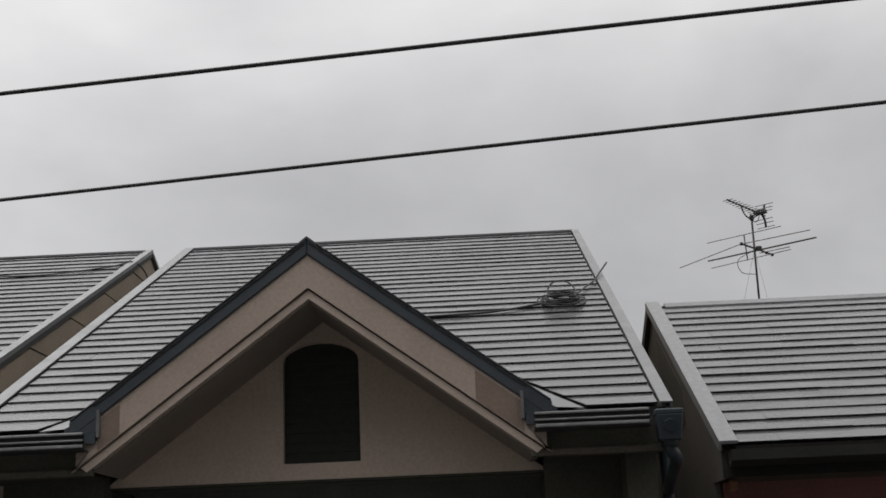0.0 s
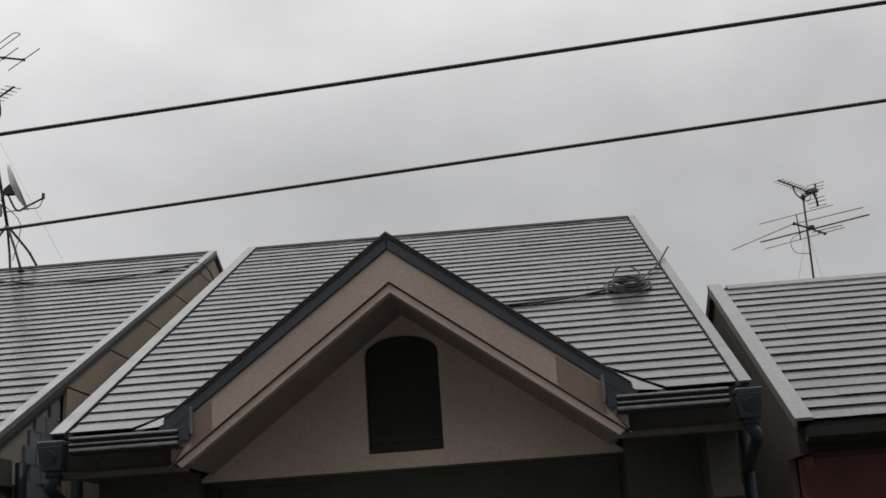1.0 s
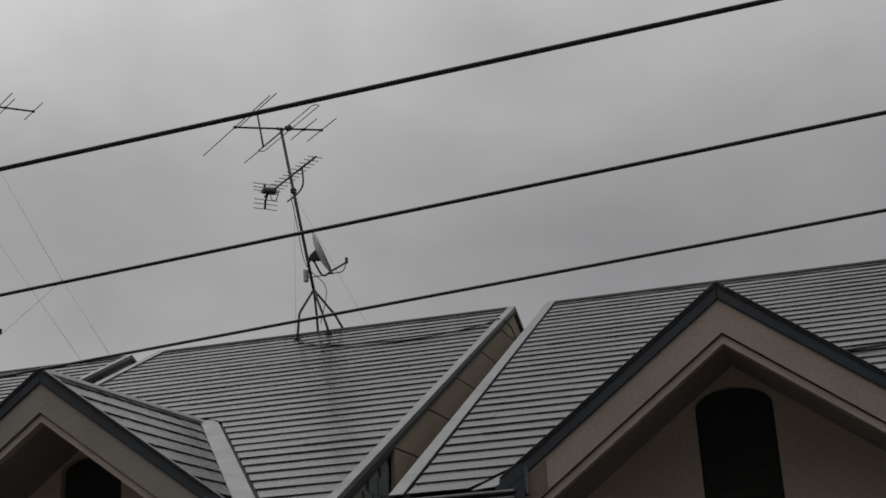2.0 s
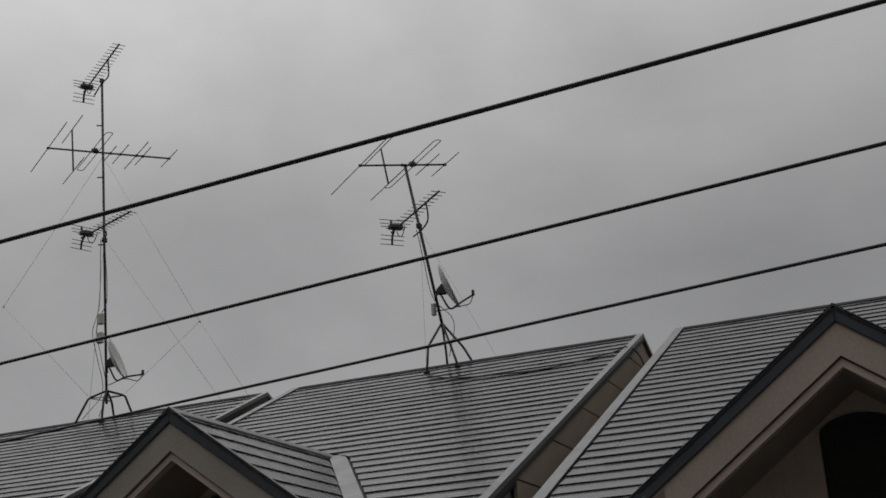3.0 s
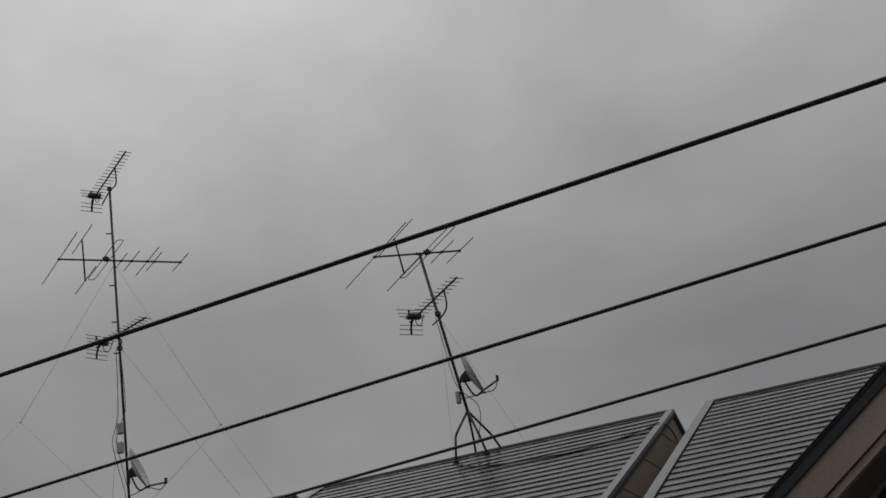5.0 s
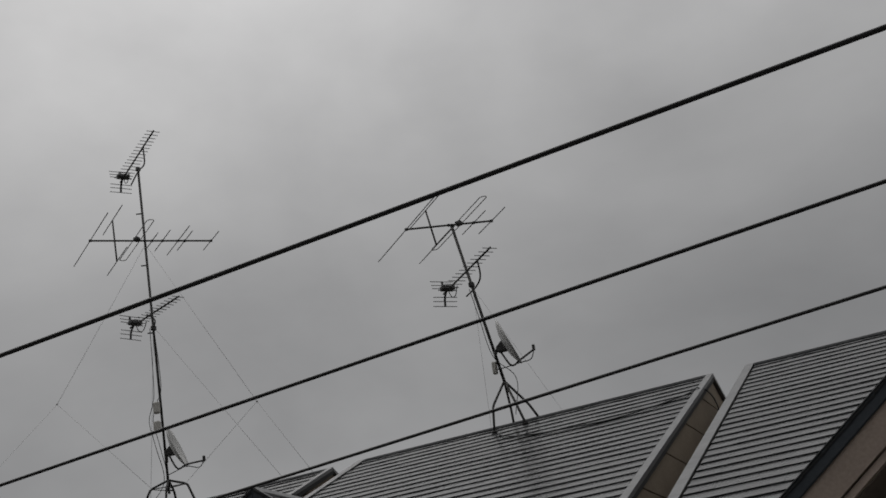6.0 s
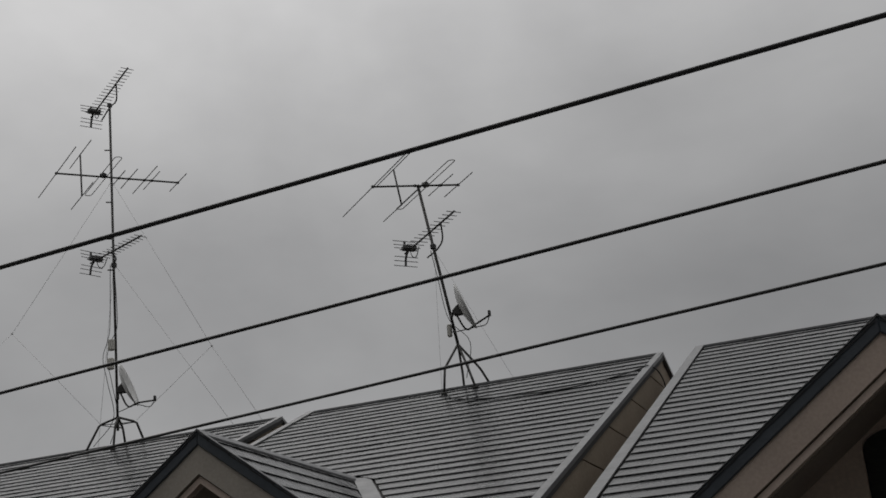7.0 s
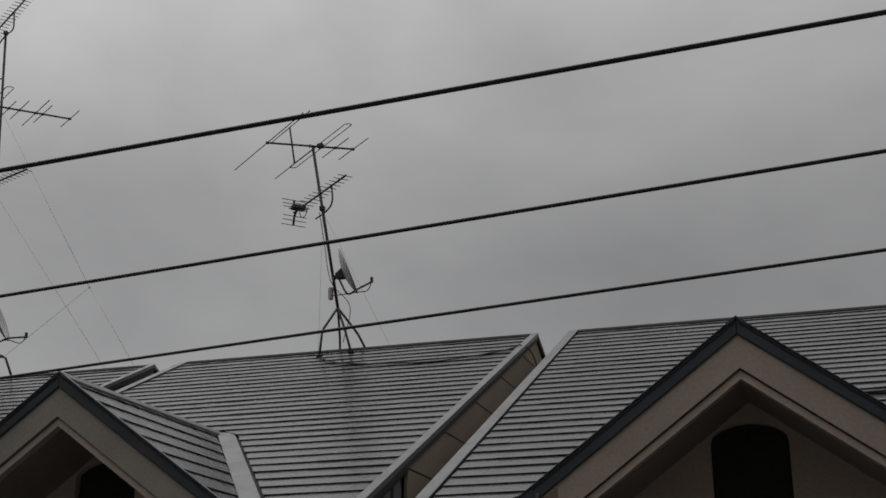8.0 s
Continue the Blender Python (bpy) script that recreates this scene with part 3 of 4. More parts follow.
# ---------------- the lower house ----------------
def low_house():
    x0, x1 = 1.296, 6.6
    ye, ze, yr, zr = 7.495, 5.981, 10.196, 7.331
    k = (zr - ze) / (yr - ye)
    ups = Vector((0, yr - ye, zr - ze)).normalized()
    nrm = Vector((0, -ups.z, ups.y))
    length = math.hypot(yr - ye, zr - ze)
    h = thing("low_house", (0, 0, 0), "lower house with grey slate roof and dull red-brown walls", "house")
    bm = B()
    solid(bm, [(x0 + 0.095, ye + 0.01, ze - 0.01), (x1 - 0.095, ye + 0.01, ze - 0.01), (x1 - 0.095, yr, zr - 0.01), (x0 + 0.095, yr, zr - 0.01)], -nrm * 0.09)
    solid(bm, [(x0, yr, zr - 0.01), (x1, yr, zr - 0.01), (x1, 2 * yr - ye, ze), (x0, 2 * yr - ye, ze)], Vector((0, -ups.z, -ups.y)) * 0.09)
    roof = part("roof", bm, DECK, h, "grey slate roof")
    for s, x in ((-1, x0), (1, x1)):
        bm = B()
        p = [(x, 0.0), (x, 0.032), (x - s * 0.105, 0.032), (x - s * 0.105, 0.012), (x - s * 0.012, 0.012), (x - s * 0.012, -0.03), (x, -0.03)]
        base = Vector((0, ye - 0.02, ze - 0.02 * k))
        solid(bm, [base + Vector((q, 0, 0)) + nrm * w for q, w in p], ups * (length + 0.04))
        part("verge_flashing", bm, GREY_FLASHING, h, "grey galvanised verge strip")
    bm = B()
    for s in (-1, 1):
        solid(bm, [(x0 + 0.145, yr, zr + 0.022), (x0 + 0.145, yr - s * 0.09, zr + 0.02 - 0.09 * k), (x0 + 0.145, yr - s * 0.09, zr + 0.008 - 0.09 * k), (x0 + 0.145, yr, zr + 0.008)], (x1 - x0 - 0.29, 0, 0))
    part("ridge_cap", bm, FLASHING, h, "grey metal ridge cap")
    bm = B()
    block(bm, x0 + 0.02, x1, ye + 0.02, ye + 0.05, 5.80, 5.955)
    part("fascia", bm, DARK_FASCIA, h, "black-brown fascia board")
    bm = B()
    y0 = ye - 0.09
    prof = [(y0, 5.945), (y0 - 0.008, 5.945), (y0 - 0.006, 5.885), (y0 + 0.03, 5.855), (y0 + 0.08, 5.855), (y0 + 0.105, 5.885), (y0 + 0.105, 5.94), (y0 + 0.097, 5.94), (y0 + 0.095, 5.89), (y0 + 0.075, 5.865), (y0 + 0.035, 5.865), (y0 + 0.004, 5.89)]
    solid(bm, [(x0 + 0.05, y, z) for y, z in prof], (x1 - x0 - 0.05, 0, 0))
    part("gutter", bm, DARK_FASCIA, h, "black plastic gutter")
    bm = B()
    block(bm, x0 + 0.06, x1, ye + 0.05, 8.0, 5.80, 5.815)
    part("soffit", bm, EAVE_BROWN, h, "brown soffit")
    bm = B()
    block(bm, x0 + 0.08, x1 - 0.08, 8.0, 8.15, 0, 5.80)
    part("front_wall", bm, RED_WALL, h, "dull red-brown front wall")
    for s, x in ((1, x0 + 0.08), (-1, x1 - 0.08)):
        bm = B()
        solid(bm, [(x - s * 0.04, 8.0, 0), (x - s * 0.04, 2 * yr - 8.0, 0), (x - s * 0.04, 2 * yr - 8.0, ze + k * (8.0 - ye) - 0.05), (x - s * 0.04, yr, zr - 0.05), (x - s * 0.04, 7.55, ze - 0.035), (x - s * 0.04, 7.55, 5.80), (x - s * 0.04, 8.0, 5.80)], (s * 0.05, 0, 0))
        part("side_wall", bm, GREY_WALL, h, "grey-brown gable end wall")
    bm = B()
    solid(bm, [(x0 + 0.036, 8.9, 6.25), (x0 + 0.036, 9.95, 6.25), (x0 + 0.036, 9.95, 7.02), (x0 + 0.036, 8.95, 6.52)], (0.02, 0, 0))
    part("gable_panel", bm, DARK_WALL, h, "dark panel on the gable end")
    bm = B()
    block(bm, x0 + 0.09, x0 + 0.14, 7.78, 7.86, 5.74, 5.80)
    part("gutter_bracket", bevelled(bm, 0.008), CLAY, h, "orange-brown bracket")

    def spans(v):
        return [(0.10, x1 - x0 - 0.10)]

    lay_slates(roof, (x0, ye, ze), (1, 0, 0), ups, length, spans, course=length / 17.4, butt=0.0135, shift=0.35, uneven=(0.85, 0.95, 1.0, 1.0, 1.0, 1.2))
    return h


low_house()


# ---------------- aerials ----------------
def rod(parent, name, a, b, r, mat, label="", sides=6):
    return part(name, tube(B(), [a, b], r, sides), mat, parent, label)


def lump(parent, name, at, size, mat, label="", turn=0.0):
    bm = B()
    sx, sy, sz = (q / 2 for q in size)
    block(bm, -sx, sx, -sy, sy, -sz, sz)
    bevelled(bm, min(size) * 0.18)
    bmesh.ops.transform(bm, matrix=Matrix.Translation(at) @ Matrix.Rotation(turn, 4, "Z"), verts=bm.verts)
    return part(name, bm, mat, parent, label)


def vhf(parent, hub, along, spots, mat=ALU, tall=None, across=None):
    """A long-element band antenna: boom and cross rods. along: unit vector of the boom. spots: (place on the boom, half length)."""
    hub, along = Vector(hub), Vector(along).normalized()
    cross = Vector(across).normalized() if across else Vector((-along.y, along.x, 0)).normalized()
    first, last = spots[0][0], spots[-1][0]
    boom = rod(parent, "boom", hub + along * first, hub + along * last, 0.011, MAST, "dark boom of the wide-band aerial", 8)
    for s, half in spots:
        if half > 0:
            c = hub + along * s
            rod(boom, "element", c - cross * half, c + cross * half, 0.0055, mat)
        lump(boom, "element_clamp", hub + along * s, (0.03, 0.03, 0.028), CLAMP)
    if tall:
        s, up_, down_, half, lean = tall
        c = hub + along * s
        a, b = c + Vector((-lean * up_, 0, up_)), c - Vector((-lean * down_, 0, down_))
        post = rod(parent, "reflector_post", a, b, 0.010, MAST, "upright reflector post", 8)
        for q in (a, b):
            rod(post, "element", q - cross * half, q + cross * half, 0.0055, mat)
    return boom, cross


def folded(parent, c, cross, along, half, gap, lift=0.0):
    """A folded dipole: a flat closed loop of rod."""
    c, pts = Vector(c), []
    for i in range(10):
        a = -math.pi / 2 + math.pi * i / 9
        pts.append(c + cross * (half + gap * math.cos(a)) + along * gap * math.sin(a) + Vector((0, 0, lift)))
    for i in range(10):
        a = math.pi / 2 + math.pi * i / 9
        pts.append(c + cross * (-half + gap * math.cos(a)) + along * gap * math.sin(a) + Vector((0, 0, lift)))
    return part("folded_dipole", tube(B(), pts, 0.005, 6, closed=True), ALU, parent, "folded dipole loop")


def uhf(parent, tail, tip, count, half):
    """A comb antenna: thin boom with many short directors and a small cross-rod reflector at its tail."""
    tail, tip = Vector(tail), Vector(tip)
    along = (tip - tail).normalized()
    cross = Vector((-along.y, along.x, 0)).normalized()
    up = cross.cross(along).normalized()
    if up.z < 0:
        up = -up
    boom = rod(parent, "uhf_boom", tail - along * 0.05, tip, 0.010, MAST, "boom of the comb aerial", 8)
    span = (tip - tail).length
    for i in range(count):
        c = tail + along * (0.14 + (span - 0.16) * i / (count - 1))
        w = half * (1.0 - 0.25 * i / count)
        rod(boom, "director", c - cross * w, c + cross * w, 0.0045, ALU)
    lump(boom, "dipole_box", tail + along * 0.07 + up * 0.02, (0.085, 0.15, 0.05), CLAMP, "black dipole box", math.atan2(along.y, along.x))
    loop = smooth_line([tail + along * 0.08, tail + along * 0.14 - up * 0.10, tail + along * 0.24 - up * 0.13, tail + along * 0.32 - up * 0.05], 5)
    part("coax_loop", tube(B(), loop, 0.005, 6), COAX, boom, "slack loop of black coaxial cable")
    rod(boom, "dipole", tail + along * 0.06 - cross * half * 1.05, tail + along * 0.06 + cross * half * 1.05, 0.006, ALU)
    for sgn in (1, -1):
        arm = part("reflector_arm", tube(B(), smooth_line([tail + along * 0.03, tail - along * 0.03 + up * sgn * 0.05, tail - along * 0.05 + up * sgn * 0.14], 4), 0.013, 6), CLAMP, boom)
        for q in (0.35, 0.65, 1.0):
            c = tail + (-along * 0.05 + up * sgn * 0.14) * q
            rod(arm, "reflector_rod", c - cross * half * 1.35, c + cross * half * 1.35, 0.0046, ALU)
    return boom


def dish(parent, centre, face, size, mount, lnb):
    """A satellite dish: shallow bowl with a rim, back bracket, bent arm and the receiver on its end."""
    f = Vector(face).normalized()
    turn = f.to_track_quat("Z", "Y").to_matrix().to_4x4()
    bm = B()
    rings = []
    for side, drop in ((0, 0.0), (1, -0.012)):
        for i in range(1, 7):
            r = size * i / 6
            rings.append([bm.verts.new((r * 0.92 * math.cos(a), r * math.sin(a), 0.22 * r * r / size + drop)) for a in (2 * math.pi * k / 28 for k in range(28))])
    for j in range(11):
        a, b = rings[j], rings[j + 1]
        if j == 5:
            a, b = rings[5], rings[11]
        elif j > 5:
            a, b = rings[j], rings[j + 1]
        for k in range(28):
            bm.faces.new((a[k], a[(k + 1) % 28], b[(k + 1) % 28], b[k])).smooth = True
    bm.faces.new(rings[0])
    bm.faces.new(rings[6][::-1])
    bmesh.ops.transform(bm, matrix=Matrix.Translation(centre) @ turn, verts=bm.verts)
    bowl = part("dish_reflector", bm, DISH, parent, "off-white satellite dish bowl")
    c = Vector(centre)
    bm = B()
    side = f.cross(Vector((0, 0, 1))).normalized() * 0.03
    upright = side.cross(f).normalized()
    solid(bm, [c - f * 0.006 + upright * 0.05 - side, c - f * 0.006 - upright * 0.07 - side, c - f * 0.09 - upright * 0.04 - side, c - f * 0.09 + upright * 0.015 - side], side * 2)
    part("dish_bracket", bevelled(bm, 0.006), MAST, bowl, "dark steel dish bracket")
    rod(bowl, "mount_arm", c - f * 0.08, mount, 0.016, MAST)
    low = c + Vector((0, 0, -size * 0.95)) + f * 0.08
    arm = smooth_line([c - f * 0.05 + Vector((0, 0, -0.05)), low - f * 0.04, low + f * 0.03 + (Vector(lnb) - low) * 0.15, Vector(lnb)], 5)
    part("feed_arm", tube(B(), arm, 0.010, 8), MAST, bowl, "bent feed arm")
    sag = smooth_line([Vector(lnb), Vector(lnb).lerp(low, 0.3) + Vector((0.02, 0, -0.06)), low + f * 0.06 + Vector((0, 0, -0.025)), low.lerp(Vector(mount), 0.6) + Vector((0, 0, -0.10)), Vector(mount) + Vector((0, -0.02, -0.16))], 5)
    part("feed_cable", tube(B(), sag, 0.005, 6), COAX, bowl, "thin black cable slung under the feed arm")
    lump(bowl, "receiver_head", Vector(lnb) + Vector((0, 0, 0.02)), (0.025, 0.03, 0.06), CLAMP, "small dark receiver head")
    return bowl


def foot_on(x, y):
    return (x, y, ZE + K * (y - YE) + 0.015 if y < YR else ZR - K * (y - YR) + 0.015)


def stand(parent, crown, knees, feet):
    """Four bent legs from the crown to the roof, tied by thin bars."""
    for kn, ft in zip(knees, feet):
        leg = part("stand_leg", tube(B(), [crown, crown.lerp(kn, 0.85), kn.lerp(ft, 0.05), ft], 0.013, 8), MAST, parent)
        lump(leg, "foot_plate", ft, (0.06, 0.06, 0.014), MAST)
    for i in range(4):
        rod(parent, "tie_bar", knees[i], knees[(i + 1) % 4], 0.005, MAST)


def leaning_aerial():
    base = Vector((-5.09, 11.80, ZR))
    a = thing("leaning_aerial", base, "leaning rooftop aerial mast with dish on a four-legged stand", "antenna", "rooftop aerials")
    loc = lambda x, y, z: Vector((x, y, z)) - base
    top, crown = loc(-5.417, 11.818, 10.66), loc(-5.103, 11.818, 8.851)
    foot = crown + (crown - top).normalized() * 0.12
    rod(a, "mast", foot, top, 0.0155, MAST, "leaning weathered steel mast", 12)
    along = Vector((0.785, 0.435, 0)).normalized()
    hub = loc(-5.417, 11.80, 10.646)
    boom, cross = vhf(a, hub, along, [(-0.47, 0.89), (-0.02, 0.0), (0.1, 0.0), (0.25, 0.31), (0.44, 0.345)], tall=(-0.21, 0.20, 0.22, 0.50, 0.16), across=(0.735, -0.68, 0))
    folded(boom, hub + along * 0.08, cross, along, 0.66, 0.035)
    lump(boom, "feed_box", hub + along * 0.09 + Vector((0, 0, 0.01)), (0.07, 0.06, 0.05), CLAMP, "black feed box")
    mid = top.lerp(crown, 0.40)
    uhf(a, loc(-5.66, 11.98, 10.0), loc(-4.78, 11.15, 10.0), 12, 0.10)
    lump(a, "mast_clamp", mid, (0.055, 0.055, 0.06), CLAMP, "black mast clamp")
    part("support_strut", tube(B(), smooth_line([mid + Vector((-0.12, 0.12, -0.06)), mid + Vector((0.06, -0.04, -0.05)), mid + Vector((0.17, -0.16, 0.0)), loc(-5.02, 11.38, 10.0)], 5), 0.009, 6), CLAMP, a)
    dish(a, loc(-4.968, 11.62, 9.155), (0.88, 0.235, 0.365), 0.25, top.lerp(crown, 0.84), loc(-4.70, 11.70, 9.055))
    lump(a, "amplifier_box", top.lerp(crown, 0.93) + Vector((-0.045, -0.03, 0.02)), (0.045, 0.045, 0.13), BOX, "cream amplifier box")
    knees = [crown + Vector(q) for q in ((-0.095, -0.17, -0.27), (-0.012, 0.10, -0.27), (0.125, -0.11, -0.28), (0.18, 0.10, -0.26))]
    feet = [loc(*foot_on(-5.19, 11.56)), loc(*foot_on(-5.13, 11.98)), loc(*foot_on(-4.88, 11.62)), loc(*foot_on(-4.80, 11.98))]
    for kn, ft in zip(knees, feet):
        leg = part("stand_leg", tube(B(), [crown, crown.lerp(kn, 0.92), kn.lerp(ft, 0.06), kn.lerp(ft, 0.2), ft], 0.0125, 8), MAST, a)
        lump(leg, "foot_plate", ft, (0.06, 0.06, 0.014), MAST)
    part("down_lead", tube(B(), smooth_line([mid + Vector((-0.02, -0.03, -0.05)), top.lerp(crown, 0.6) + Vector((-0.03, -0.02, 0)), top.lerp(crown, 0.85) + Vector((-0.02, -0.03, 0)), crown + Vector((0.16, -0.08, -0.02)), crown + Vector((0.12, -0.15, -0.40))], 6), 0.004, 5), COAX, a)
    rod(a, "guy_wire", top.lerp(crown, 0.42), loc(-4.55, 12.6, ZR - 0.3), 0.0015, GUY)
    rod(a, "guy_wire", top.lerp(crown, 0.42), loc(-5.75, 12.9, ZR - 0.4), 0.0015, GUY)


GUY_Y = 8.67


def tall_aerial():
    base = Vector((-9.18, 11.80, ZR))
    a = thing("tall_aerial", base, "tall rooftop aerial mast with dish, guy wires and stand", "antenna", "rooftop aerials")
    loc = lambda x, y, z: Vector((x, y, z)) - base
    top, crown = loc(-9.36, 11.818, 12.60), loc(-9.185, 11.82, 8.72)
    rod(a, "mast", crown - Vector((0, 0, 0.15)), top, 0.0145, MAST, "tall weathered steel mast", 12)
    for f in (0.155, 0.33, 0.45, 0.55):
        p = top.lerp(crown, f)
        rod(a, "climbing_peg", p, p + Vector((-0.075, -0.02, 0.008)), 0.008, MAST)
    hub = loc(-9.30, 11.818, 11.634)
    along = Vector((0.725, 0.69, 0)).normalized()
    boom, cross = vhf(a, hub, along, [(-0.645, 0.80), (-0.1, 0.0), (0.07, 0.24), (0.19, 0.32), (0.375, 0.45), (0.455, 0.30), (0.77, 0.29)], tall=(-0.365, 0.27, 0.27, 0.44, 0.07), across=(0.80, -0.60, 0))
    folded(boom, hub + along * -0.115, cross, along, 0.58, 0.04)
    lump(boom, "feed_box", hub + along * -0.11 + Vector((0, 0, 0.02)), (0.07, 0.06, 0.05), CLAMP, "black feed box")
    uhf(a, loc(-9.675, 11.903, 12.58), loc(-8.62, 11.14, 12.60), 15, 0.10)
    lump(a, "mast_clamp", top, (0.05, 0.05, 0.055), CLAMP, "black mast clamp")
    part("support_strut", tube(B(), smooth_line([top + Vector((-0.20, 0.12, -0.10)), top + Vector((0.02, -0.03, -0.05)), top + Vector((0.24, -0.20, -0.08)), loc(-8.98, 11.42, 12.60)], 5), 0.009, 6), CLAMP, a)
    mid = top.lerp(crown, 0.535)
    uhf(a, loc(-9.46, 11.68, 10.56), loc(-8.51, 11.27, 10.56), 12, 0.10)
    lump(a, "mast_clamp", mid, (0.055, 0.055, 0.06), CLAMP, "black mast clamp")
    part("support_strut", tube(B(), smooth_line([mid, mid + Vector((0.08, -0.08, 0.06)), mid + Vector((0.06, -0.2, 0.1))], 5), 0.009, 6), CLAMP, a)
    lump(a, "amplifier_box", loc(-9.245, 11.76, 9.55), (0.07, 0.06, 0.13), BOX, "cream amplifier box")
    lump(a, "splitter_box", loc(-9.25, 11.76, 9.33), (0.075, 0.06, 0.13), BOX, "cream splitter box")
    dish(a, loc(-8.93, 11.58, 8.98), (0.88, 0.33, 0.37), 0.25, loc(-9.19, 11.82, 8.93), loc(-8.555, 11.60, 8.775))
    knees = [crown + Vector(q) for q in ((-0.20, -0.06, -0.07), (-0.02, 0.12, -0.10), (0.05, -0.12, -0.12), (0.20, 0.06, -0.07))]
    feet = [loc(*foot_on(-9.49, 11.66)), loc(*foot_on(-9.20, 12.02)), loc(*foot_on(-9.07, 11.58)), loc(*foot_on(-8.86, 11.88))]
    stand(a, crown, knees, feet)
    for x in (-0.03, 0.025):
        part("down_lead", tube(B(), smooth_line([mid + Vector((x, -0.03, 0)), top.lerp(crown, 0.72) + Vector((x * 1.8, -0.03, 0)), loc(-9.25 + x, 11.74, 9.6), loc(-9.31 + x, 11.74, 9.40), loc(-9.24 + x, 11.74, 9.1), crown + Vector((x, -0.04, -0.02)), loc(-9.28 + 4 * x, 11.68, 8.40)], 6), 0.004, 5), COAX, a)
    # guy wires: each upper one forks at a ring, one tail out to the roof and one back to the stand
    ring_l, ring_r = loc(-10.677, 11.8, 9.942), loc(-7.959, 11.8, 9.325)
    high, mid_guy = top.lerp(crown, 0.26), top.lerp(crown, 0.53)
    for p, q in ((high, ring_l), (ring_l, loc(-10.75, GUY_Y, on_roof(GUY_Y))), (ring_l, crown + Vector((-0.2, -0.06, -0.05))),
                 (high, ring_r), (ring_r, loc(-7.336, 11.78, ZR)), (ring_r, crown + Vector((0.2, 0.06, -0.05))),
                 (mid_guy, loc(-7.75, 12.3, ZR - 0.2)), (mid_guy, loc(-10.3, 12.9, ZR - 0.4))):
        rod(a, "guy_wire", p, q, 0.002, GUY)
    for p in (ring_l, ring_r):
        lump(a, "guy_ring", p, (0.02, 0.02, 0.02), GUY)


def far_aerial():
    base = Vector((3.232, 15.0, 0.0))
    a = thing("rusty_aerial", base, "rusty aerial with long rods on a pole behind the low house", "antenna", "rooftop aerials")
    loc = lambda x, y, z: Vector((x, y, z)) - base
    top, low = loc(3.241, 15.0, 9.30), loc(3.232, 15.0, 8.20)
    rod(a, "mast", low, top, 0.0125, MAST, "thin steel mast", 10)
    rod(a, "pole", Vector((low.x, low.y, 0)), low + Vector((0, 0, 0.1)), 0.03, MAST, "grey steel pole", 12)
    z = 8.913
    hub = loc(3.237, 15.0, z)
    boom = rod(a, "boom", loc(3.019, 14.681, z), loc(3.52, 15.325, z), 0.012, MAST, "dark boom", 8)
    # bent rear rod, folded dipole, director and the two reflector rods on their post
    part("element", tube(B(), [loc(2.474, 15.792, z), loc(3.019, 14.72, z), loc(3.699, 14.203, z)], 0.0055, 6), RUST, boom, "long rusty rod bent at the boom")
    p, q = loc(2.789, 15.482, z), loc(3.84, 14.574, z)
    along, cross = Vector((0.61, 0.79, 0)).normalized(), (q - p).normalized()
    folded(boom, (p + q) / 2, cross, along, (q - p).length / 2, 0.02)
    rod(boom, "element", p, q, 0.007, RUST)
    rod(boom, "element", loc(3.337, 15.201, z), loc(3.64, 14.957, z), 0.0055, RUST)
    for x, y in ((3.03, 14.70), (3.28, 15.02), (3.42, 15.20), (3.51, 15.315)):
        lump(boom, "element_clamp", loc(x, y, z), (0.035, 0.035, 0.035), CLAMP)
    rod(boom, "reflector_post", loc(3.096, 14.832, 9.053), loc(3.111, 14.832, 8.744), 0.007, MAST)
    rod(boom, "element", loc(2.722, 15.155, 9.053), loc(3.455, 14.519, 9.053), 0.0048, ALU)
    rod(boom, "element", loc(2.746, 15.149, 8.744), loc(3.507, 14.38, 8.744), 0.0048, RUST)
    lump(boom, "feed_box", hub + Vector((0.05, 0.0, 0.01)), (0.07, 0.06, 0.05), CLAMP, "black feed box")
    part("feed_loop", tube(B(), smooth_line([hub + Vector((0, 0, -0.01)), hub + Vector((-0.20, 0, -0.12)), hub + Vector((-0.17, 0, -0.27)), hub + Vector((0.0, 0, -0.30))], 5), 0.004, 5), COAX, a)
    uhf(a, loc(3.391, 15.055, 9.34), loc(2.859, 14.418, 9.37), 10, 0.085)
    part("support_strut", tube(B(), smooth_line([loc(3.06, 14.66, 9.36), loc(3.10, 14.75, 9.30), loc(3.16, 14.85, 9.27), loc(3.241, 15.0, 9.29), loc(3.33, 14.98, 9.33)], 5), 0.009, 6), CLAMP, a)
    lump(a, "mast_clamp", top, (0.05, 0.05, 0.06), CLAMP)
    for q in ((3.65, 15.8, 7.6), (2.98, 15.9, 7.6)):
        rod(a, "guy_wire", hub, loc(*q), 0.002, GUY)


leaning_aerial()
tall_aerial()
far_aerial()

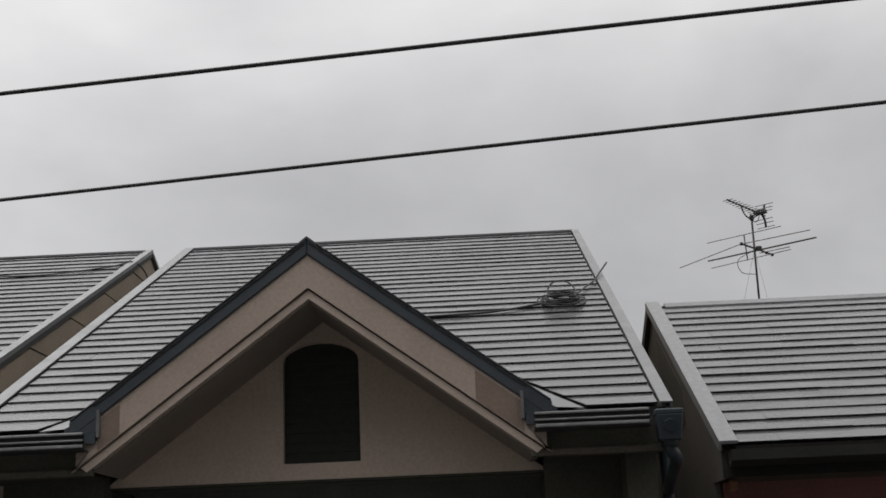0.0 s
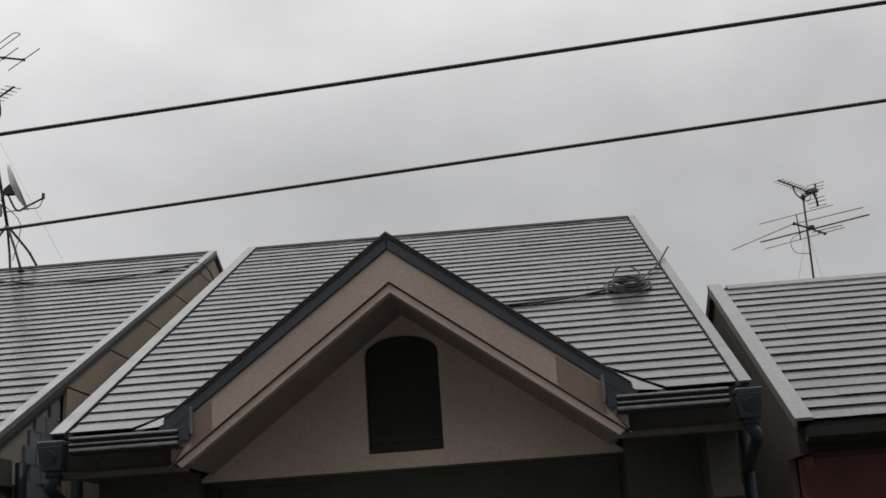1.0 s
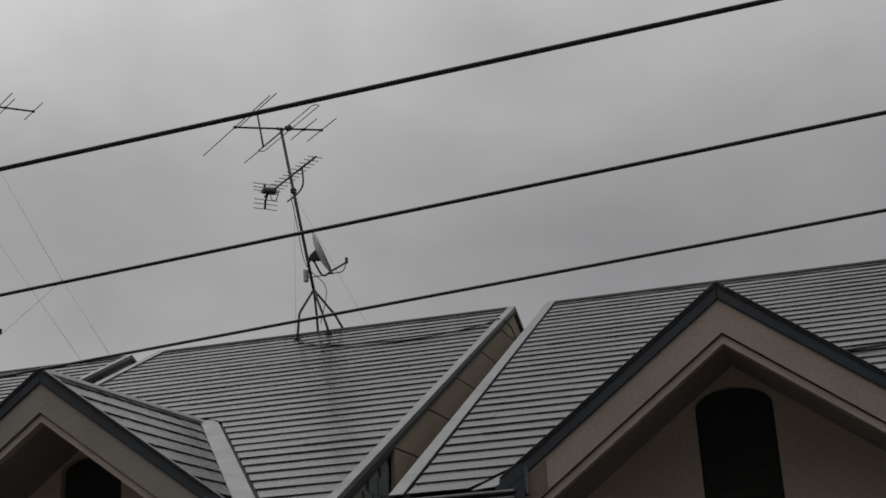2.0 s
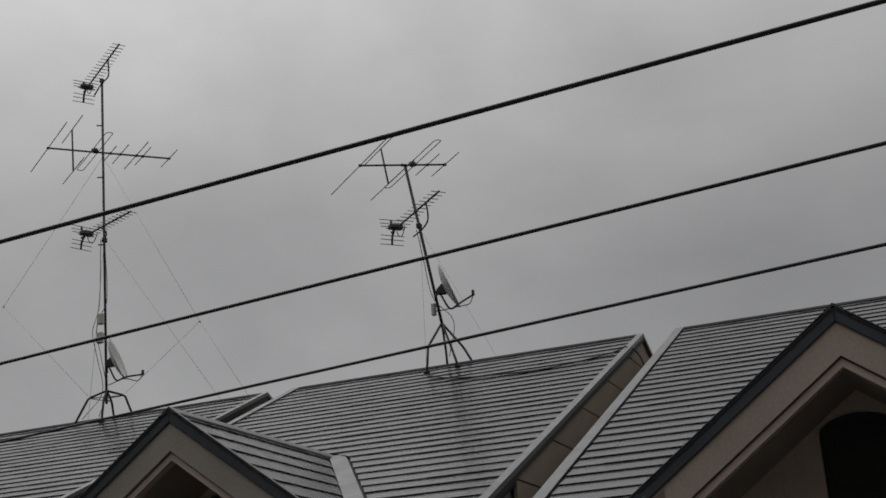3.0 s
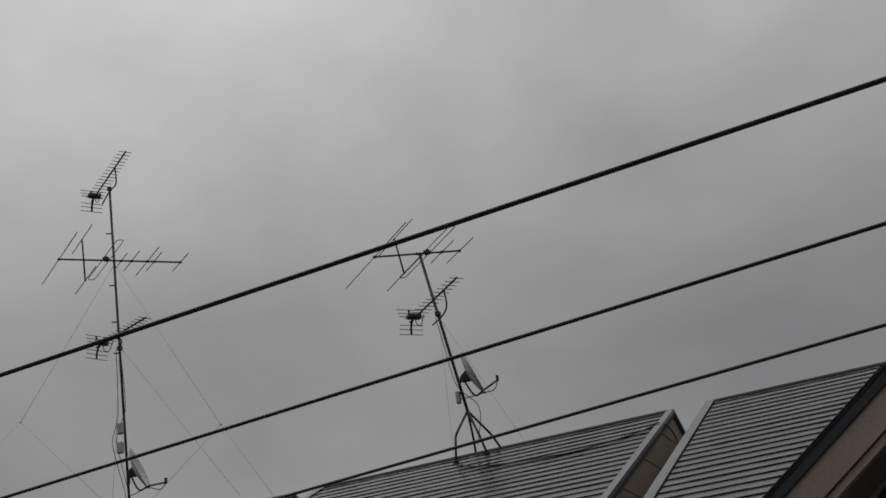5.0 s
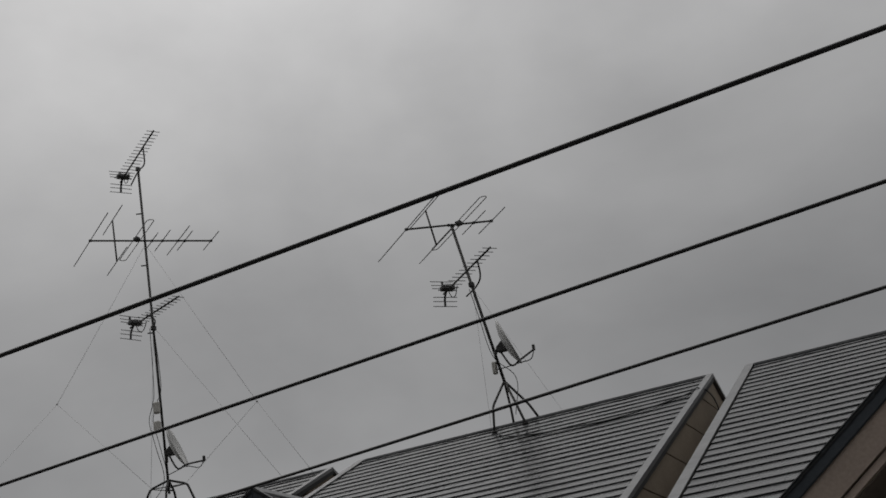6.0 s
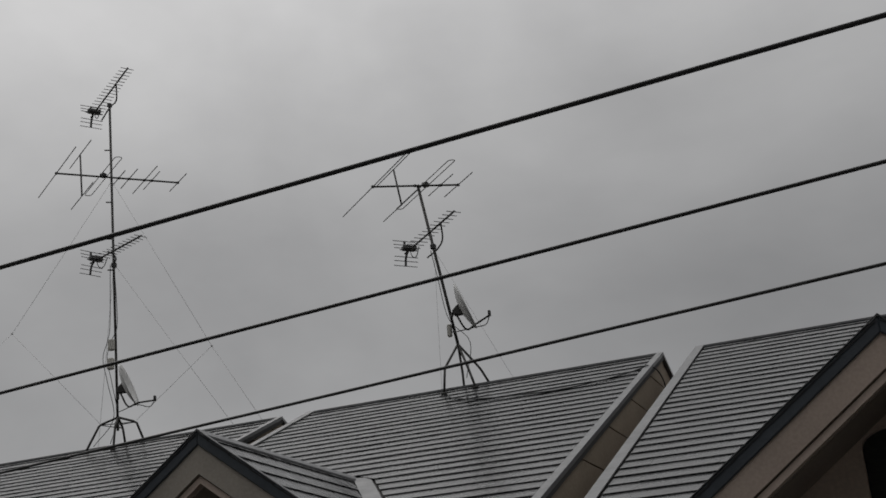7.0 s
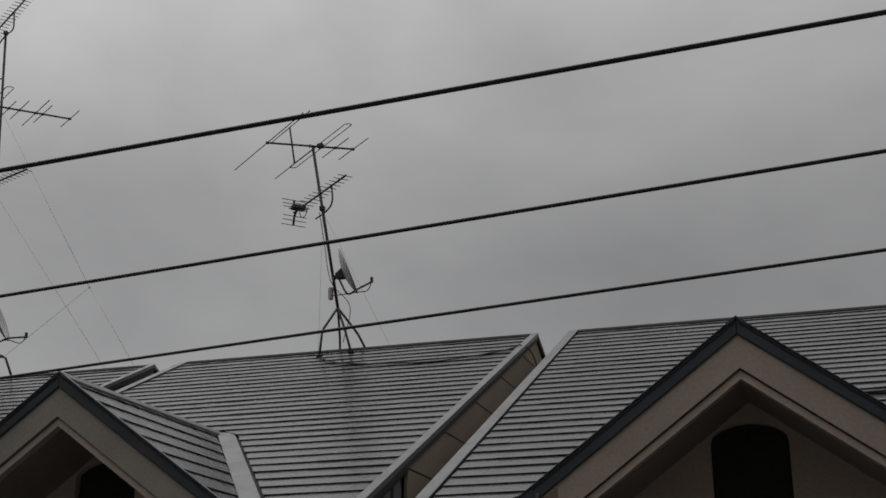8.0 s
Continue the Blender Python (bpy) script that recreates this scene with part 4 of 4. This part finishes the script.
# ---------------- loose cables on the roofs ----------------
coil = thing("cable_coil", (0.55, 8.9, on_roof(8.9)), "coil of loose black cable lying on the slates", "cable")
base = Vector(coil.location)
flat = Matrix((Vector((1, 0, 0)), UPS, NRM)).transposed()
for i in range(9):
    rx, ry = 0.155 - 0.010 * i, 0.19 - 0.018 * i
    ox, oy, lift = rand.uniform(-0.02, 0.02), rand.uniform(-0.04, 0.04), 0.022 + 0.008 * i
    ring = [flat @ Vector((ox + rx * math.cos(q), oy + ry * math.sin(q), lift + 0.006 * math.sin(3 * q + i))) for q in (2 * math.pi * k / 28 for k in range(28))]
    part("cable_turn", tube(B(), ring, 0.006, 6, closed=True), COAX, coil)
ring = [flat @ Vector((0.02 + 0.10 * math.cos(q), 0.16 + 0.20 * math.sin(q), 0.05 + 0.05 * max(0, math.sin(q)))) for q in (2 * math.pi * k / 24 for k in range(24))]
part("cable_turn", tube(B(), ring, 0.006, 6, closed=True), COAX, coil)
lead = [Vector((x, y, on_roof(y, 0.024))) - base for x, y in ((-0.5, 8.62), (-0.29, 8.647), (0.03, 8.68), (0.25, 8.77), (0.40, 8.86))]
part("cable_lead", tube(B(), smooth_line(lead, 6), 0.008, 6), COAX, coil)
tail = [Vector((x, y, on_roof(y, l))) - base for x, y, l in ((0.62, 8.98, 0.03), (0.70, 9.141, 0.03), (0.77, 9.32, 0.03), (0.84, 9.487, 0.03), (0.91, 9.70, 0.05), (0.985, 9.90, 0.08))]
part("cable_tail", tube(B(), smooth_line(tail, 6), 0.007, 6), COAX, coil)

run = thing("roof_cable", (-4.2, 10.9, on_roof(10.9)), "slack aerial cable lying across the slates", "cable")
base = Vector(run.location)
pts = [Vector((x, y, on_roof(y, 0.022))) - base for x, y in ((-5.1, 11.42), (-4.95, 11.2), (-4.615, 10.98), (-4.135, 10.846), (-3.735, 10.80), (-3.282, 11.0), (-3.10, 11.2))]
part("cable_run", tube(B(), smooth_line(pts, 6), 0.006, 6), COAX, run)
pts = [Vector(p) - base for p in ((-3.10, 11.2, on_roof(11.2, 0.04)), (-3.03, 11.30, 8.14), (-3.03, 11.58, 8.08), (-3.035, 11.72, 7.88))]
part("cable_drop", tube(B(), smooth_line(pts, 6), 0.006, 6), COAX, run)

# ---------------- overhead cables and the poles that carry them ----------------
CONCRETE = material("grey_concrete_pole", (0.33, 0.325, 0.31), rough=0.85, vary=0.1, grain=70, blotch=2.0, bump=0.4, spec=0.25)


def utility_pole(x, y, height, holds):
    """A tapered concrete pole with a steel cross-arm and an insulator for each cable; holds: where the cables end."""
    p = thing("utility_pole", (x, y, 0), "grey concrete utility pole carrying the overhead cables", "utility pole", "utility poles")
    part("shaft", tube(B(), [(0, 0, 0), (0, 0, height)], 0.16, 16, 0.10), CONCRETE, p)
    for hold in holds:
        q = Vector(hold) - p.location
        bm = B()
        block(bm, -0.03, 0.03, *sorted((0, q.y)) if abs(q.y) > 0.05 else (-0.14, 0.05), q.z - 0.12, q.z - 0.06)
        arm = part("cross_arm", bevelled(bm, 0.006), MAST, p, "galvanised steel bracket arm")
        part("insulator", tube(B(), [(0, q.y, q.z - 0.07), (0, q.y, q.z - 0.03), (0, q.y, q.z + 0.01)], 0.035, 12, 0.022), DISH, arm, "white insulator")


CABLES = ((1.660, 6.225, -0.013, 0.040, 0.0041), (2.079, 6.182, -0.094, 0.023, 0.0039), (2.499, 6.135, -0.152, 0.012, 0.0040))
WEST = ((-16, 2.7, 5.75), (-16, 3.4, 5.85), (-16, 4.1, 5.95))
EAST = ((14, 1.20, 6.75), (14, 0.70, 6.50), (14, 0.20, 6.30))
utility_pole(-16, 3.3, 7.2, WEST)
utility_pole(14, 0.60, 7.6, EAST)
for (y, z, s, k, r), west, east in zip(CABLES, WEST, EAST):
    c = thing("overhead_cable", (0, y, z), "black overhead cable strung along the street", "cable", "overhead cables")
    near = [Vector((x, s * x, k * x)) for x in (-4, -3, -2, -1, 0, 1, 2, 2.6)]
    ends = [Vector(q) - c.location for q in (west, east)]
    pts = smooth_line([ends[0], near[0].lerp(ends[0], 0.5) - Vector((0, 0, 0.05))] + near[:1], 6)[:-1] + near + smooth_line([near[-1], near[-1].lerp(ends[1], 0.5) - Vector((0, 0, 0.05)), ends[1]], 6)[1:]
    part("strand", tube(B(), pts, r, 10), CABLE, c)
